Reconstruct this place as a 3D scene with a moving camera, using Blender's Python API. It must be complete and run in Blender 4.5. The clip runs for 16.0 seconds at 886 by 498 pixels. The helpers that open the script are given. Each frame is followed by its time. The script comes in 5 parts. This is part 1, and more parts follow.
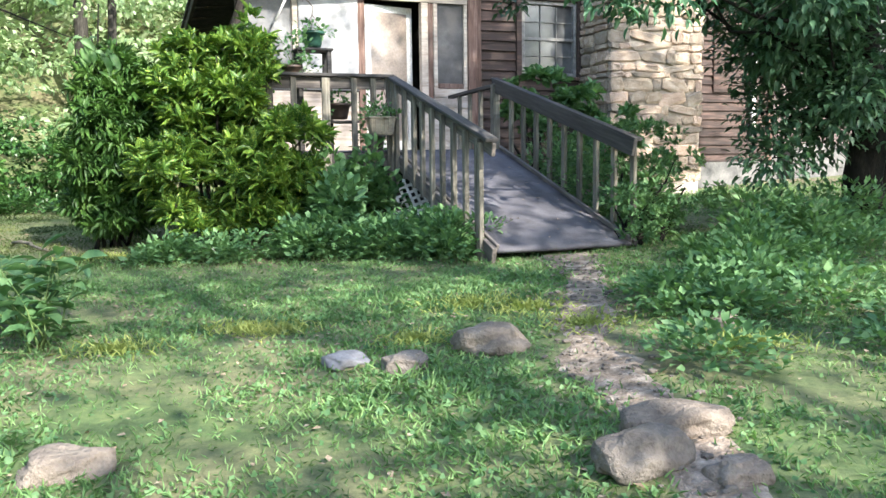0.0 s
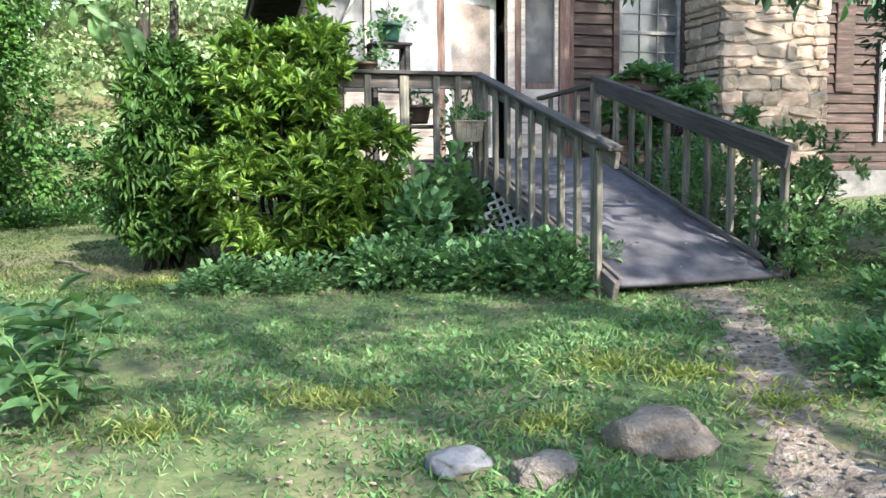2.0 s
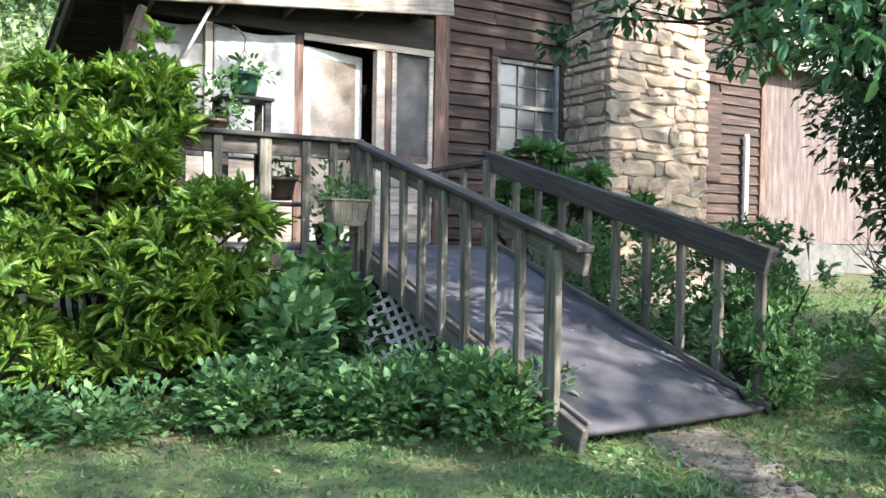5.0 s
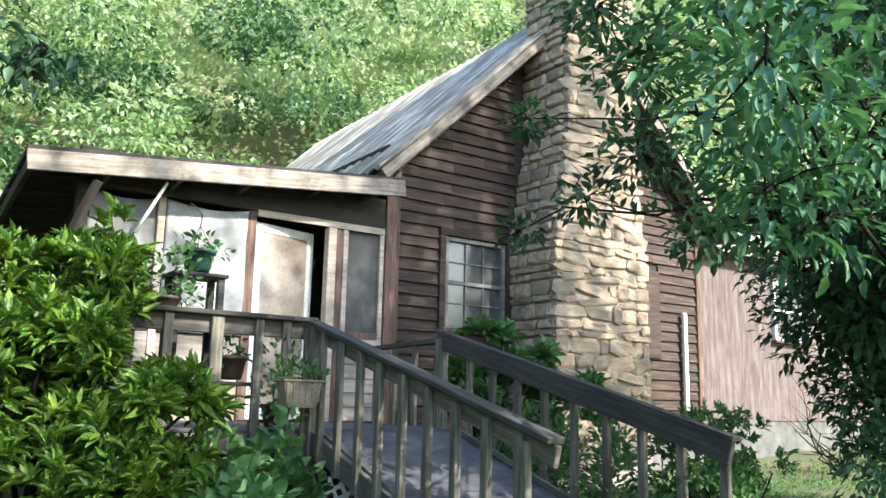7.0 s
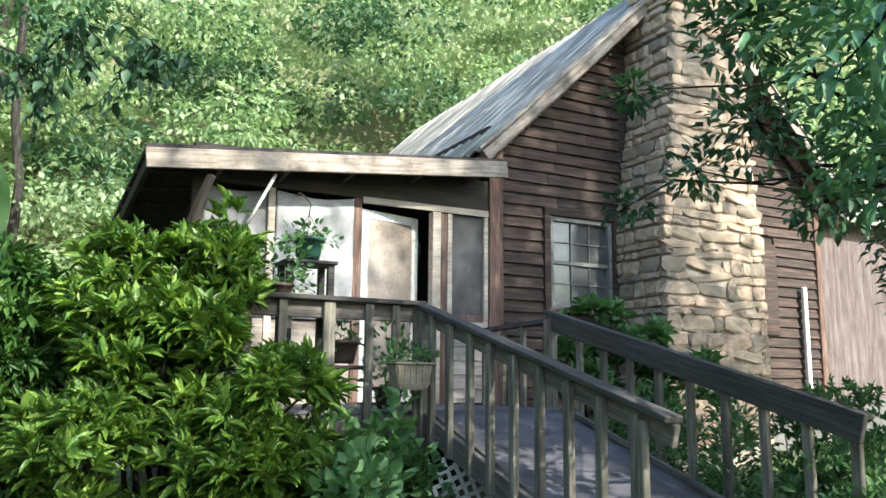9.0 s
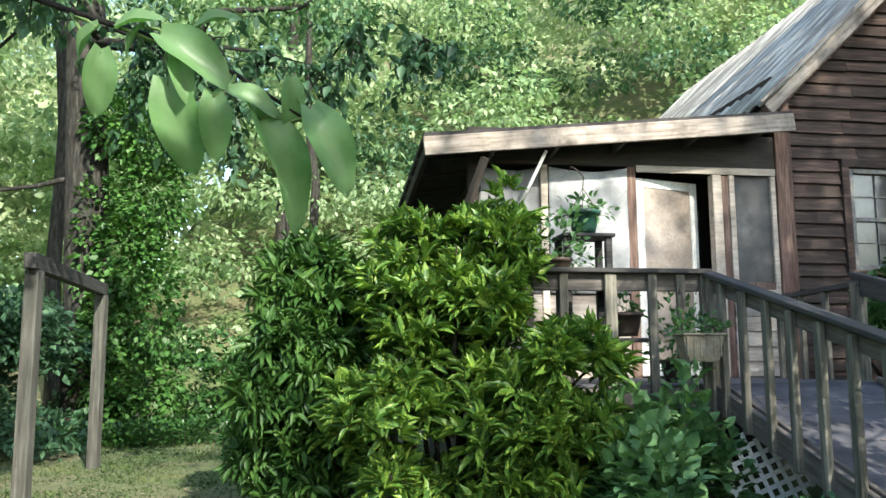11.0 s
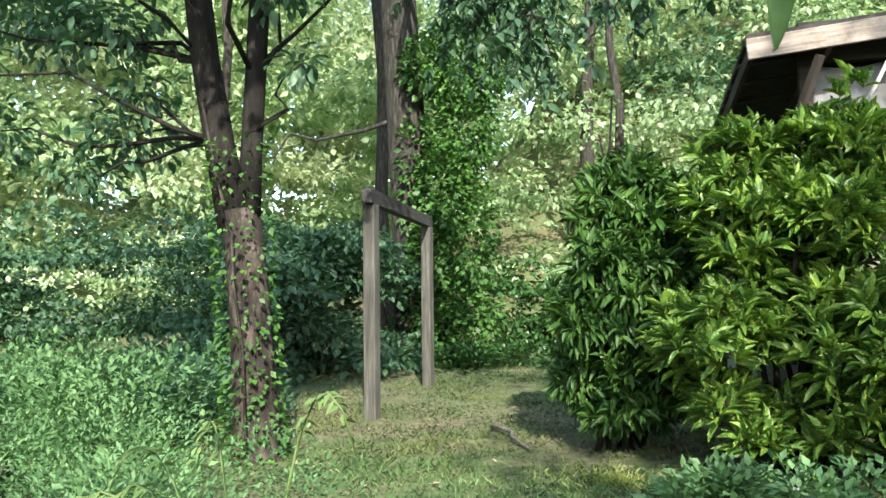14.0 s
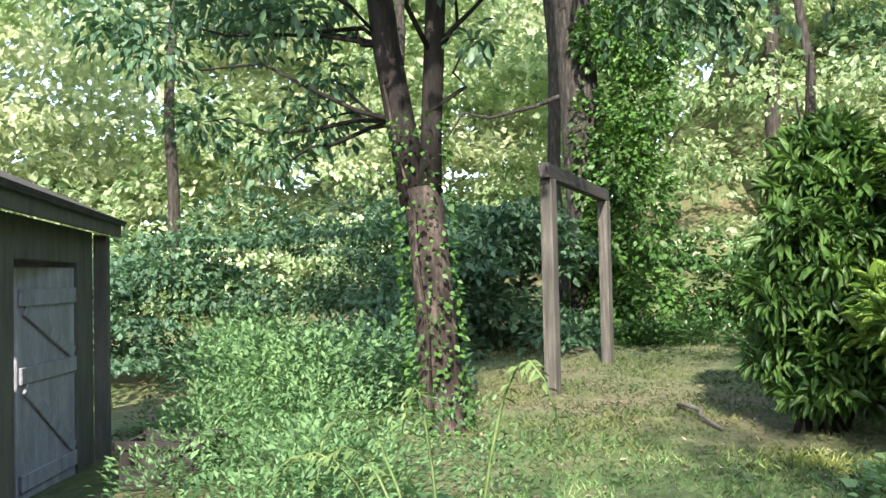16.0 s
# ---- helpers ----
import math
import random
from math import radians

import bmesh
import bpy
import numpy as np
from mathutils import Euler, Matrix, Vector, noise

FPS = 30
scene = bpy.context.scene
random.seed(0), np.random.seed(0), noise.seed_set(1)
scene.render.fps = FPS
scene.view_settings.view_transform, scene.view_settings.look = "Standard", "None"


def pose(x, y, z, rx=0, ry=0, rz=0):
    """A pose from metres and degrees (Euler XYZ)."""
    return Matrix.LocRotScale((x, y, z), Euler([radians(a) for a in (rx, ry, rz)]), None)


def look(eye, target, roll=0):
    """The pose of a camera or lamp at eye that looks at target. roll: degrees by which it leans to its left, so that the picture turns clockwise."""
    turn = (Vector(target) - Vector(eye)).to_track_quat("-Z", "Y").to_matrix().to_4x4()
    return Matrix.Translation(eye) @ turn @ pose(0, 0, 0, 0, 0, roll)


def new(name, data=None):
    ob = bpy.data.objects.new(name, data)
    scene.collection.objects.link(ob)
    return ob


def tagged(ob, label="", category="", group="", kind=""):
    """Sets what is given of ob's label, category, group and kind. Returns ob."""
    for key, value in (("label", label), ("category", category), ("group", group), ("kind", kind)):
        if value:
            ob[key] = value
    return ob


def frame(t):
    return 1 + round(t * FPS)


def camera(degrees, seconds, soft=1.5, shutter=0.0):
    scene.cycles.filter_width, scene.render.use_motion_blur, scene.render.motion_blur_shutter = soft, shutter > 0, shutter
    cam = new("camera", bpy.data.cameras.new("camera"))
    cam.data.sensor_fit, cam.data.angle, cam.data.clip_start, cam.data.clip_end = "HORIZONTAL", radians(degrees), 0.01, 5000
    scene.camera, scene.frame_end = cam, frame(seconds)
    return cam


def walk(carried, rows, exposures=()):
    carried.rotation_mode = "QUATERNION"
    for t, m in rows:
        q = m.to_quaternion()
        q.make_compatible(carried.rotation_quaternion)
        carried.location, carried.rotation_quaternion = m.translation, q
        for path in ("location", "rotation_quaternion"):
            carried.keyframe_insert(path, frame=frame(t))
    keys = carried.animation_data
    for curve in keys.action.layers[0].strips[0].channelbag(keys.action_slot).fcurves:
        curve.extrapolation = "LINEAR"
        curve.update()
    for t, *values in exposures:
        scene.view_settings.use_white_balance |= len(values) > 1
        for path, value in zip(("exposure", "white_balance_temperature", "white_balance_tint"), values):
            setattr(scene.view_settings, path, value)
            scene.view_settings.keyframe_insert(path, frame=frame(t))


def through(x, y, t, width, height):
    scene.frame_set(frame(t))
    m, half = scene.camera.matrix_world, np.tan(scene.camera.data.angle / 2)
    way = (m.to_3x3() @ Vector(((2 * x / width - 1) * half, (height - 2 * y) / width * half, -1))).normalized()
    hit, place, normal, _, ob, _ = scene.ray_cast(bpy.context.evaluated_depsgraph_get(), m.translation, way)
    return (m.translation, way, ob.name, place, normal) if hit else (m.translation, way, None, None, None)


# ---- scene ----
cam = camera(56.8, 16.0)
METRES, EYE, TILT, LEAN, TURN = 4.2, 1.45, 0.0, 0.0, -11.6
ROWS = [
    (0.0, 0.0, 0.0, 0.0, -0.08, -6.4, 0.72),
    (0.5, -0.0168, 0.0853, 0.0005, -0.75, -5.26, 1.47),
    (1.0, -0.0456, 0.1696, 0.0084, -1.75, -5.54, 0.74),
    (1.5, -0.071, 0.2497, 0.0092, 2.11, -7.61, -0.25),
    (2.0, -0.0949, 0.3325, 0.0161, 3.98, -6.06, 0.7),
    (2.5, -0.1423, 0.4081, 0.0113, -1.99, -9.1, 3.09),
    (3.0, -0.1712, 0.4836, 0.016, -2.27, -8.34, 3.08),
    (5.5, -0.2741, 0.8065, 0.0667, -11.99, 3.25, -1.11),
    (6.0, -0.2898, 0.8064, 0.0777, -14.1, 8.15, -0.79),
    (6.5, -0.2993, 0.8032, 0.0815, -15.07, 10.05, -1.61),
    (7.0, -0.3026, 0.8007, 0.0816, -14.16, 10.65, -1.26),
    (7.5, -0.3025, 0.8027, 0.081, -13.79, 10.27, -1.02),
    (8.0, -0.3028, 0.8032, 0.0808, -12.89, 10.03, -0.97),
    (10.5, -0.3181, 0.8181, 0.0725, 7.62, 8.27, 0.3),
    (11.0, -0.3218, 0.819, 0.0716, 12.25, 7.75, 0.29),
    (11.5, -0.3296, 0.8215, 0.0695, 16.94, 7.05, 0.24),
    (12.0, -0.3386, 0.8265, 0.0696, 21.37, 6.24, 0.18),
    (12.5, -0.3454, 0.8308, 0.0668, 25.37, 5.43, 0.18),
    (13.0, -0.35, 0.8366, 0.0627, 28.51, 4.6, 0.2),
    (13.5, -0.3561, 0.8389, 0.0606, 30.79, 3.74, 0.38),
    (14.0, -0.3617, 0.8377, 0.0581, 33.31, 3.08, 0.68),
    (14.5, -0.3657, 0.8357, 0.0579, 35.94, 2.72, 0.96),
    (15.0, -0.3685, 0.8317, 0.0569, 38.85, 2.43, 0.97),
    (15.5, -0.3729, 0.829, 0.0549, 42.17, 2.0, 1.03),
    (16.0, -0.3786, 0.8282, 0.0524, 45.2, 1.73, 1.18),
]
walk(cam, [(t, pose(0, 0, EYE, TILT, LEAN, TURN) @ pose(METRES * x, METRES * y, METRES * z, 90 + pitch, roll, yaw)) for t, x, y, z, yaw, pitch, roll in ROWS], exposures=((0.0, 2.44, 6700, 8), (5.0, 2.42, 6700, 8), (7.0, 2.13, 6700, 3), (12.5, 1.95, 6800, 2), (14.5, 2.15, 6900, 9), (16.0, 2.25, 7000, 15)))

# ---------------------------------------------------------------- light
SUN_TO = Vector((0.42, -0.80, 0.62)).normalized()
world = bpy.data.worlds.new("sky_world")
scene.world = world
world.use_nodes = True
wt = world.node_tree
sky = wt.nodes.new("ShaderNodeTexSky")
sky.sky_type = "NISHITA"
sky.sun_disc = False
sky.sun_elevation = math.asin(SUN_TO.z)
sky.sun_rotation = math.atan2(SUN_TO.x, SUN_TO.y)
wt.links.new(sky.outputs[0], wt.nodes["Background"].inputs[0])
wt.nodes["Background"].inputs[1].default_value = 0.15
sun = new("sun", bpy.data.lights.new("sun", "SUN"))
sun.data.energy = 3.0
sun.data.angle = radians(0.6)
sun.data.color = (1.0, 0.96, 0.89)
sun.matrix_world = look(SUN_TO * 40, (0, 0, 0))


# ---------------------------------------------------------------- materials
def nodes_of(name):
    m = bpy.data.materials.new(name)
    m.use_nodes = True
    return m, m.node_tree, m.node_tree.nodes["Principled BSDF"]


def ramp_node(nt, fac, stops):
    r = nt.nodes.new("ShaderNodeValToRGB")
    r.color_ramp.elements[0].position, r.color_ramp.elements[0].color = stops[0][0], (*stops[0][1], 1)
    r.color_ramp.elements[1].position, r.color_ramp.elements[1].color = stops[-1][0], (*stops[-1][1], 1)
    for p, c in stops[1:-1]:
        r.color_ramp.elements.new(p).color = (*c, 1)
    nt.links.new(fac, r.inputs[0])
    return r.outputs[0]


def coords(nt, scale=(1, 1, 1), where="Object"):
    tc = nt.nodes.new("ShaderNodeTexCoord")
    mp = nt.nodes.new("ShaderNodeMapping")
    mp.inputs["Scale"].default_value = scale
    nt.links.new(tc.outputs[where], mp.inputs[0])
    return mp.outputs[0]


def noise_node(nt, vec, scale, detail=4, rough=0.6):
    n = nt.nodes.new("ShaderNodeTexNoise")
    n.inputs["Scale"].default_value, n.inputs["Detail"].default_value, n.inputs["Roughness"].default_value = scale, detail, rough
    nt.links.new(vec, n.inputs["Vector"])
    return n.outputs["Fac"]


def mix(nt, a, b, fac, mode="MIX"):
    n = nt.nodes.new("ShaderNodeMixRGB")
    n.blend_type = mode
    for i, v in ((0, fac), (1, a), (2, b)):
        if hasattr(v, "is_output"):
            nt.links.new(v, n.inputs[i])
        elif isinstance(v, (int, float)):
            n.inputs[i].default_value = v
        else:
            n.inputs[i].default_value = (*v, 1)
    return n.outputs[0]


def bump(nt, bsdf, height, strength, dist=0.02):
    b = nt.nodes.new("ShaderNodeBump")
    b.inputs["Strength"].default_value, b.inputs["Distance"].default_value = strength, dist
    nt.links.new(height, b.inputs["Height"])
    nt.links.new(b.outputs[0], bsdf.inputs["Normal"])


def random_shift(nt, vec):
    """Moves the grain of each piece by its own random amount."""
    oi = nt.nodes.new("ShaderNodeObjectInfo")
    mul = nt.nodes.new("ShaderNodeMath")
    mul.operation, mul.inputs[1].default_value = "MULTIPLY", 37.0
    nt.links.new(oi.outputs["Random"], mul.inputs[0])
    add = nt.nodes.new("ShaderNodeVectorMath")
    nt.links.new(vec, add.inputs[0])
    nt.links.new(mul.outputs[0], add.inputs[1])
    return add.outputs[0], oi.outputs["Random"]


def wood(name, dark, mid, light, grain=(30, 30, 2), rough=0.85, stain=0.5, stain_col=(0.03, 0.025, 0.02)):
    """Weathered wood: grain along the local axis whose scale is small, blotches of stain over it."""
    m, nt, b = nodes_of(name)
    v, rnd = random_shift(nt, coords(nt))
    mp = nt.nodes.new("ShaderNodeMapping")
    mp.inputs["Scale"].default_value = grain
    nt.links.new(v, mp.inputs[0])
    g = noise_node(nt, mp.outputs[0], 1.0, 6, 0.65)
    c = ramp_node(nt, g, [(0.3, dark), (0.5, mid), (0.72, light)])
    s = noise_node(nt, v, 3.0, 5, 0.7)
    sf = ramp_node(nt, s, [(0.45, (0, 0, 0)), (0.75, (stain,) * 3)])
    c = mix(nt, c, stain_col, sf)
    tone = ramp_node(nt, rnd, [(0.0, (0.72, 0.72, 0.72)), (1.0, (1.1, 1.08, 1.05))])
    c = mix(nt, c, tone, 1.0, "MULTIPLY")
    nt.links.new(c, b.inputs["Base Color"])
    b.inputs["Roughness"].default_value = rough
    bump(nt, b, g, 0.5, 0.006)
    return m


def foliage(name, dark, mid, light, scale=6.0, through=0.35, rough=0.5, spots=None, gloss=0.4, glow=(1.15, 1.25, 0.62)):
    m, nt, b = nodes_of(name)
    v = coords(nt)
    n1 = noise_node(nt, v, scale, 3, 0.7)
    c = ramp_node(nt, n1, [(0.32, dark), (0.5, mid), (0.68, light)])
    n2 = noise_node(nt, v, scale * 0.12, 2, 0.5)
    c = mix(nt, c, mix(nt, c, (0.75, 0.85, 0.6), 1.0, "MULTIPLY"), n2)
    if spots:
        sp = ramp_node(nt, noise_node(nt, v, 60, 2, 0.5), [(0.58, (0, 0, 0)), (0.64, (1, 1, 1))])
        c = mix(nt, c, spots, sp)
    nt.links.new(c, b.inputs["Base Color"])
    b.inputs["Roughness"].default_value = rough
    b.inputs["Specular IOR Level"].default_value = gloss
    t = nt.nodes.new("ShaderNodeBsdfTranslucent")
    nt.links.new(mix(nt, c, glow, 1.0, "MULTIPLY"), t.inputs[0])
    ms = nt.nodes.new("ShaderNodeMixShader")
    ms.inputs[0].default_value = through
    nt.links.new(b.outputs[0], ms.inputs[1])
    nt.links.new(t.outputs[0], ms.inputs[2])
    nt.links.new(ms.outputs[0], nt.nodes["Material Output"].inputs[0])
    return m


def heart_leaf_mat():
    """Soft green leaf with a pale midrib and side veins, in the leaf's own coordinates."""
    m = foliage("veined_heart_leaf", (0.05, 0.13, 0.035), (0.09, 0.2, 0.06), (0.135, 0.26, 0.095), 30, 0.35, 0.42, glow=(1.15, 1.3, 0.75))
    nt = m.node_tree
    b = nt.nodes["Principled BSDF"]
    sep = nt.nodes.new("ShaderNodeSeparateXYZ")
    nt.links.new(coords(nt), sep.inputs[0])

    def calc(op, a, c):
        n = nt.nodes.new("ShaderNodeMath")
        n.operation = op
        for i, v in ((0, a), (1, c)):
            if hasattr(v, "is_output"):
                nt.links.new(v, n.inputs[i])
            else:
                n.inputs[i].default_value = v
        return n.outputs[0]

    ax = calc("ABSOLUTE", sep.outputs[0], 0.0)
    side = calc("SINE", calc("MULTIPLY", calc("SUBTRACT", sep.outputs[1], calc("MULTIPLY", ax, 0.8)), 40.0), 0.0)
    veins = calc("MAXIMUM", ramp_node(nt, side, [(0.93, (0, 0, 0)), (1.0, (0.5, 0.5, 0.5))]), ramp_node(nt, ax, [(0.006, (1, 1, 1)), (0.022, (0, 0, 0))]))
    old = b.inputs["Base Color"].links[0].from_socket
    nt.links.new(mix(nt, old, (0.16, 0.27, 0.12), veins), b.inputs["Base Color"])
    bump(nt, b, veins, 0.35, 0.01)
    return m


def stuff_mat(name, stops, scale=8.0, rough=0.8, metal=0.0, bump_s=0.3, stretch=(1, 1, 1), dist=0.01, fine=40.0, each=0.0):
    m, nt, b = nodes_of(name)
    v, rnd = random_shift(nt, coords(nt, stretch))
    n1 = noise_node(nt, v, scale, 6, 0.65)
    c = ramp_node(nt, n1, stops)
    n2 = noise_node(nt, v, fine, 3, 0.6)
    c = mix(nt, c, ramp_node(nt, n2, [(0.3, (0.78, 0.78, 0.78)), (0.7, (1.12, 1.12, 1.12))]), 1.0, "MULTIPLY")
    if each:
        c = mix(nt, c, ramp_node(nt, rnd, [(0.0, (1 - each, 1 - each, 1 - each)), (0.5, (1, 0.95, 0.88)), (1.0, (1 + each * 0.3, 1, 0.95))]), 1.0, "MULTIPLY")
    nt.links.new(c, b.inputs["Base Color"])
    b.inputs["Roughness"].default_value, b.inputs["Metallic"].default_value = rough, metal
    bump(nt, b, n2, bump_s, dist)
    return m


M_rail = wood("weathered_rail_wood", (0.05, 0.048, 0.04), (0.14, 0.13, 0.108), (0.3, 0.275, 0.235))
M_post = wood("grey_green_post_wood", (0.03, 0.03, 0.028), (0.07, 0.068, 0.06), (0.14, 0.135, 0.12))
M_railx = wood("weathered_rail_wood_long", (0.05, 0.045, 0.045), (0.12, 0.105, 0.1), (0.23, 0.2, 0.18), (2, 30, 30))
M_darkrail = wood("dark_rail_wood", (0.018, 0.017, 0.018), (0.045, 0.042, 0.043), (0.09, 0.085, 0.08), (2, 30, 30), stain=0.3)
M_fascia = wood("grey_fascia_board", (0.14, 0.11, 0.09), (0.36, 0.3, 0.26), (0.55, 0.48, 0.43), (1.5, 25, 25), stain=0.85)
M_siding = wood("brown_stained_siding", (0.014, 0.009, 0.008), (0.048, 0.029, 0.025), (0.15, 0.092, 0.076), (2, 30, 30), stain=0.75)
M_pale = wood("pale_painted_boards", (0.3, 0.24, 0.2), (0.48, 0.41, 0.36), (0.62, 0.56, 0.5), (2, 25, 25), stain=0.5, stain_col=(0.12, 0.08, 0.06))
M_trim = wood("reddish_trim_wood", (0.06, 0.03, 0.024), (0.15, 0.088, 0.07), (0.3, 0.21, 0.18), (25, 25, 2), stain=0.5)
# Dark boards, with the shade under the eaves put into the colour too.
M_under = wood("shade_toned_boards", (0.02, 0.016, 0.014), (0.05, 0.04, 0.034), (0.09, 0.07, 0.06), (2, 25, 25))
M_metalroof = stuff_mat("weathered_metal_roofing", [(0.3, (0.09, 0.08, 0.07)), (0.48, (0.25, 0.225, 0.2)), (0.64, (0.62, 0.58, 0.53))], 2.0, 0.6, 0.1, 0.2, (0.5, 5, 0.5))
M_stone = stuff_mat("rubble_chimney_stone", [(0.25, (0.27, 0.2, 0.15)), (0.5, (0.48, 0.39, 0.31)), (0.75, (0.62, 0.55, 0.48))], 2.5, 0.9, 0, 0.6, dist=0.02, each=0.45)
M_mortar = stuff_mat("chimney_mortar", [(0.3, (0.3, 0.25, 0.21)), (0.7, (0.5, 0.44, 0.38))], 5, 0.95)
M_stucco = stuff_mat("streaked_plywood_cladding", [(0.3, (0.07, 0.052, 0.048)), (0.5, (0.135, 0.103, 0.1)), (0.72, (0.21, 0.175, 0.17))], 3, 0.9, 0, 0.4, (5, 5, 0.6))
M_block = stuff_mat("grey_foundation_block", [(0.3, (0.08, 0.08, 0.08)), (0.7, (0.19, 0.185, 0.18))], 4, 0.95)
M_ramp = stuff_mat("dark_ramp_roofing_felt", [(0.3, (0.04, 0.039, 0.046)), (0.5, (0.08, 0.077, 0.092)), (0.75, (0.135, 0.13, 0.148))], 3.0, 0.85, 0, 0.4, fine=120)
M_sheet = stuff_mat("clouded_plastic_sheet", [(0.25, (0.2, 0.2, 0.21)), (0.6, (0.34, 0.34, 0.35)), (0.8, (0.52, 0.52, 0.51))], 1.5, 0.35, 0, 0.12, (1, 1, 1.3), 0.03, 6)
# Darker copy of the sheet; shade from bush and roof is in its colour.
M_sheet_shade = stuff_mat("shade_toned_plastic_sheet", [(0.25, (0.09, 0.09, 0.095)), (0.6, (0.17, 0.17, 0.175)), (0.8, (0.3, 0.3, 0.29))], 1.5, 0.4, 0, 0.12, (1, 1, 1.3), 0.03, 6)
M_beige = stuff_mat("stained_beige_panel", [(0.3, (0.2, 0.155, 0.13)), (0.5, (0.33, 0.27, 0.23)), (0.75, (0.46, 0.39, 0.35))], 2.2, 0.5)
M_white = stuff_mat("chalky_white_paint", [(0.3, (0.6, 0.58, 0.55)), (0.7, (0.8, 0.79, 0.77))], 6, 0.6)
M_sash = stuff_mat("grey_peeling_sash_paint", [(0.3, (0.1, 0.095, 0.09)), (0.7, (0.3, 0.29, 0.28))], 8, 0.7)
M_screen = stuff_mat("dusty_insect_screen", [(0.3, (0.035, 0.032, 0.033)), (0.55, (0.09, 0.085, 0.085)), (0.75, (0.2, 0.19, 0.19))], 2.6, 0.6, 0, 0.2, fine=300)
# Near-black: unlit rooms' shade put into the colour; also the crate's black plastic.
M_dark = stuff_mat("interior_shade_and_black_plastic", [(0.3, (0.012, 0.011, 0.01)), (0.7, (0.03, 0.027, 0.025))], 4, 0.9)
M_green_pot = stuff_mat("dark_green_plastic", [(0.3, (0.012, 0.05, 0.035)), (0.7, (0.03, 0.09, 0.065))], 6, 0.4)
M_brown_pot = stuff_mat("brown_plastic_pot", [(0.3, (0.04, 0.025, 0.02)), (0.7, (0.1, 0.07, 0.055))], 6, 0.5)
M_tan_pot = stuff_mat("grey_tan_planter", [(0.3, (0.22, 0.18, 0.13)), (0.7, (0.36, 0.31, 0.24))], 6, 0.8)
M_soil = stuff_mat("potting_soil", [(0.3, (0.02, 0.014, 0.01)), (0.7, (0.06, 0.045, 0.03))], 30, 1)
M_wire = stuff_mat("rusty_wire", [(0.3, (0.05, 0.03, 0.02)), (0.7, (0.12, 0.09, 0.07))], 30, 0.6, 0.6)
M_rock = stuff_mat("field_stone", [(0.3, (0.075, 0.065, 0.057)), (0.5, (0.16, 0.137, 0.124)), (0.75, (0.26, 0.23, 0.205))], 4, 0.95, 0, 0.8, dist=0.03, each=0.25)
M_slate = stuff_mat("blue_grey_slab", [(0.3, (0.1, 0.1, 0.112)), (0.7, (0.2, 0.2, 0.225))], 5, 0.8)
M_bark = stuff_mat("furrowed_bark", [(0.3, (0.018, 0.017, 0.015)), (0.5, (0.05, 0.046, 0.041)), (0.75, (0.13, 0.12, 0.106))], 5, 0.95, 0, 1.0, (4, 4, 0.7), 0.04, 30)
# Near-black bark; the shade on the forked tree's limbs is in this colour.
M_barkd = stuff_mat("dark_smooth_bark", [(0.3, (0.008, 0.0075, 0.007)), (0.55, (0.018, 0.016, 0.014)), (0.75, (0.045, 0.04, 0.035))], 5, 0.9, 0, 0.7, (2, 2, 0.6), 0.02, 30)
M_barkl = stuff_mat("lichen_spotted_bark", [(0.3, (0.015, 0.012, 0.011)), (0.5, (0.038, 0.031, 0.027)), (0.72, (0.14, 0.115, 0.098))], 4, 0.9, 0, 0.8, (2, 2, 0.8), 0.02, 30)
M_shedw = stuff_mat("grey_painted_shed_boards", [(0.3, (0.055, 0.056, 0.05)), (0.7, (0.13, 0.13, 0.118))], 3, 0.8, 0, 0.3, (3, 3, 0.5))
M_sheddoor = stuff_mat("pale_grey_shed_door", [(0.3, (0.18, 0.19, 0.22)), (0.7, (0.36, 0.37, 0.41))], 3, 0.7, 0, 0.3, (3, 3, 0.5))
M_shingle = stuff_mat("dark_asphalt_shingle", [(0.3, (0.02, 0.02, 0.022)), (0.7, (0.07, 0.068, 0.07))], 9, 0.95, 0, 0.5, each=0.4)
M_aucuba = foliage("aucuba_leaf", (0.026, 0.068, 0.018), (0.08, 0.17, 0.036), (0.21, 0.32, 0.065), 5, 0.28, 0.42, (0.3, 0.36, 0.06), 0.35)
M_cone = foliage("dark_evergreen_leaf", (0.02, 0.055, 0.017), (0.048, 0.11, 0.028), (0.105, 0.195, 0.05), 5, 0.25, 0.45, None, 0.3)
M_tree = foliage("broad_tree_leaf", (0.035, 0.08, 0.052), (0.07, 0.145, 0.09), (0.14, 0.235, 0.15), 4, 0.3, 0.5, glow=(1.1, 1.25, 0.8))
# Haze and sun glare of the far woods are put into this pale colour.
M_wood_haze = foliage("haze_paled_leaf", (0.24, 0.31, 0.2), (0.52, 0.58, 0.42), (0.76, 0.78, 0.64), 0.35, 0.5, 0.6, glow=(1.1, 1.12, 1.0))
M_redbud = foliage("pale_heart_leaf", (0.06, 0.16, 0.06), (0.1, 0.23, 0.09), (0.17, 0.31, 0.14), 14, 0.35, 0.4, glow=(1.15, 1.3, 0.8))
M_heart = heart_leaf_mat()
M_spray = foliage("blue_green_spray_leaf", (0.05, 0.13, 0.085), (0.1, 0.22, 0.145), (0.18, 0.33, 0.22), 5, 0.25, 0.4)
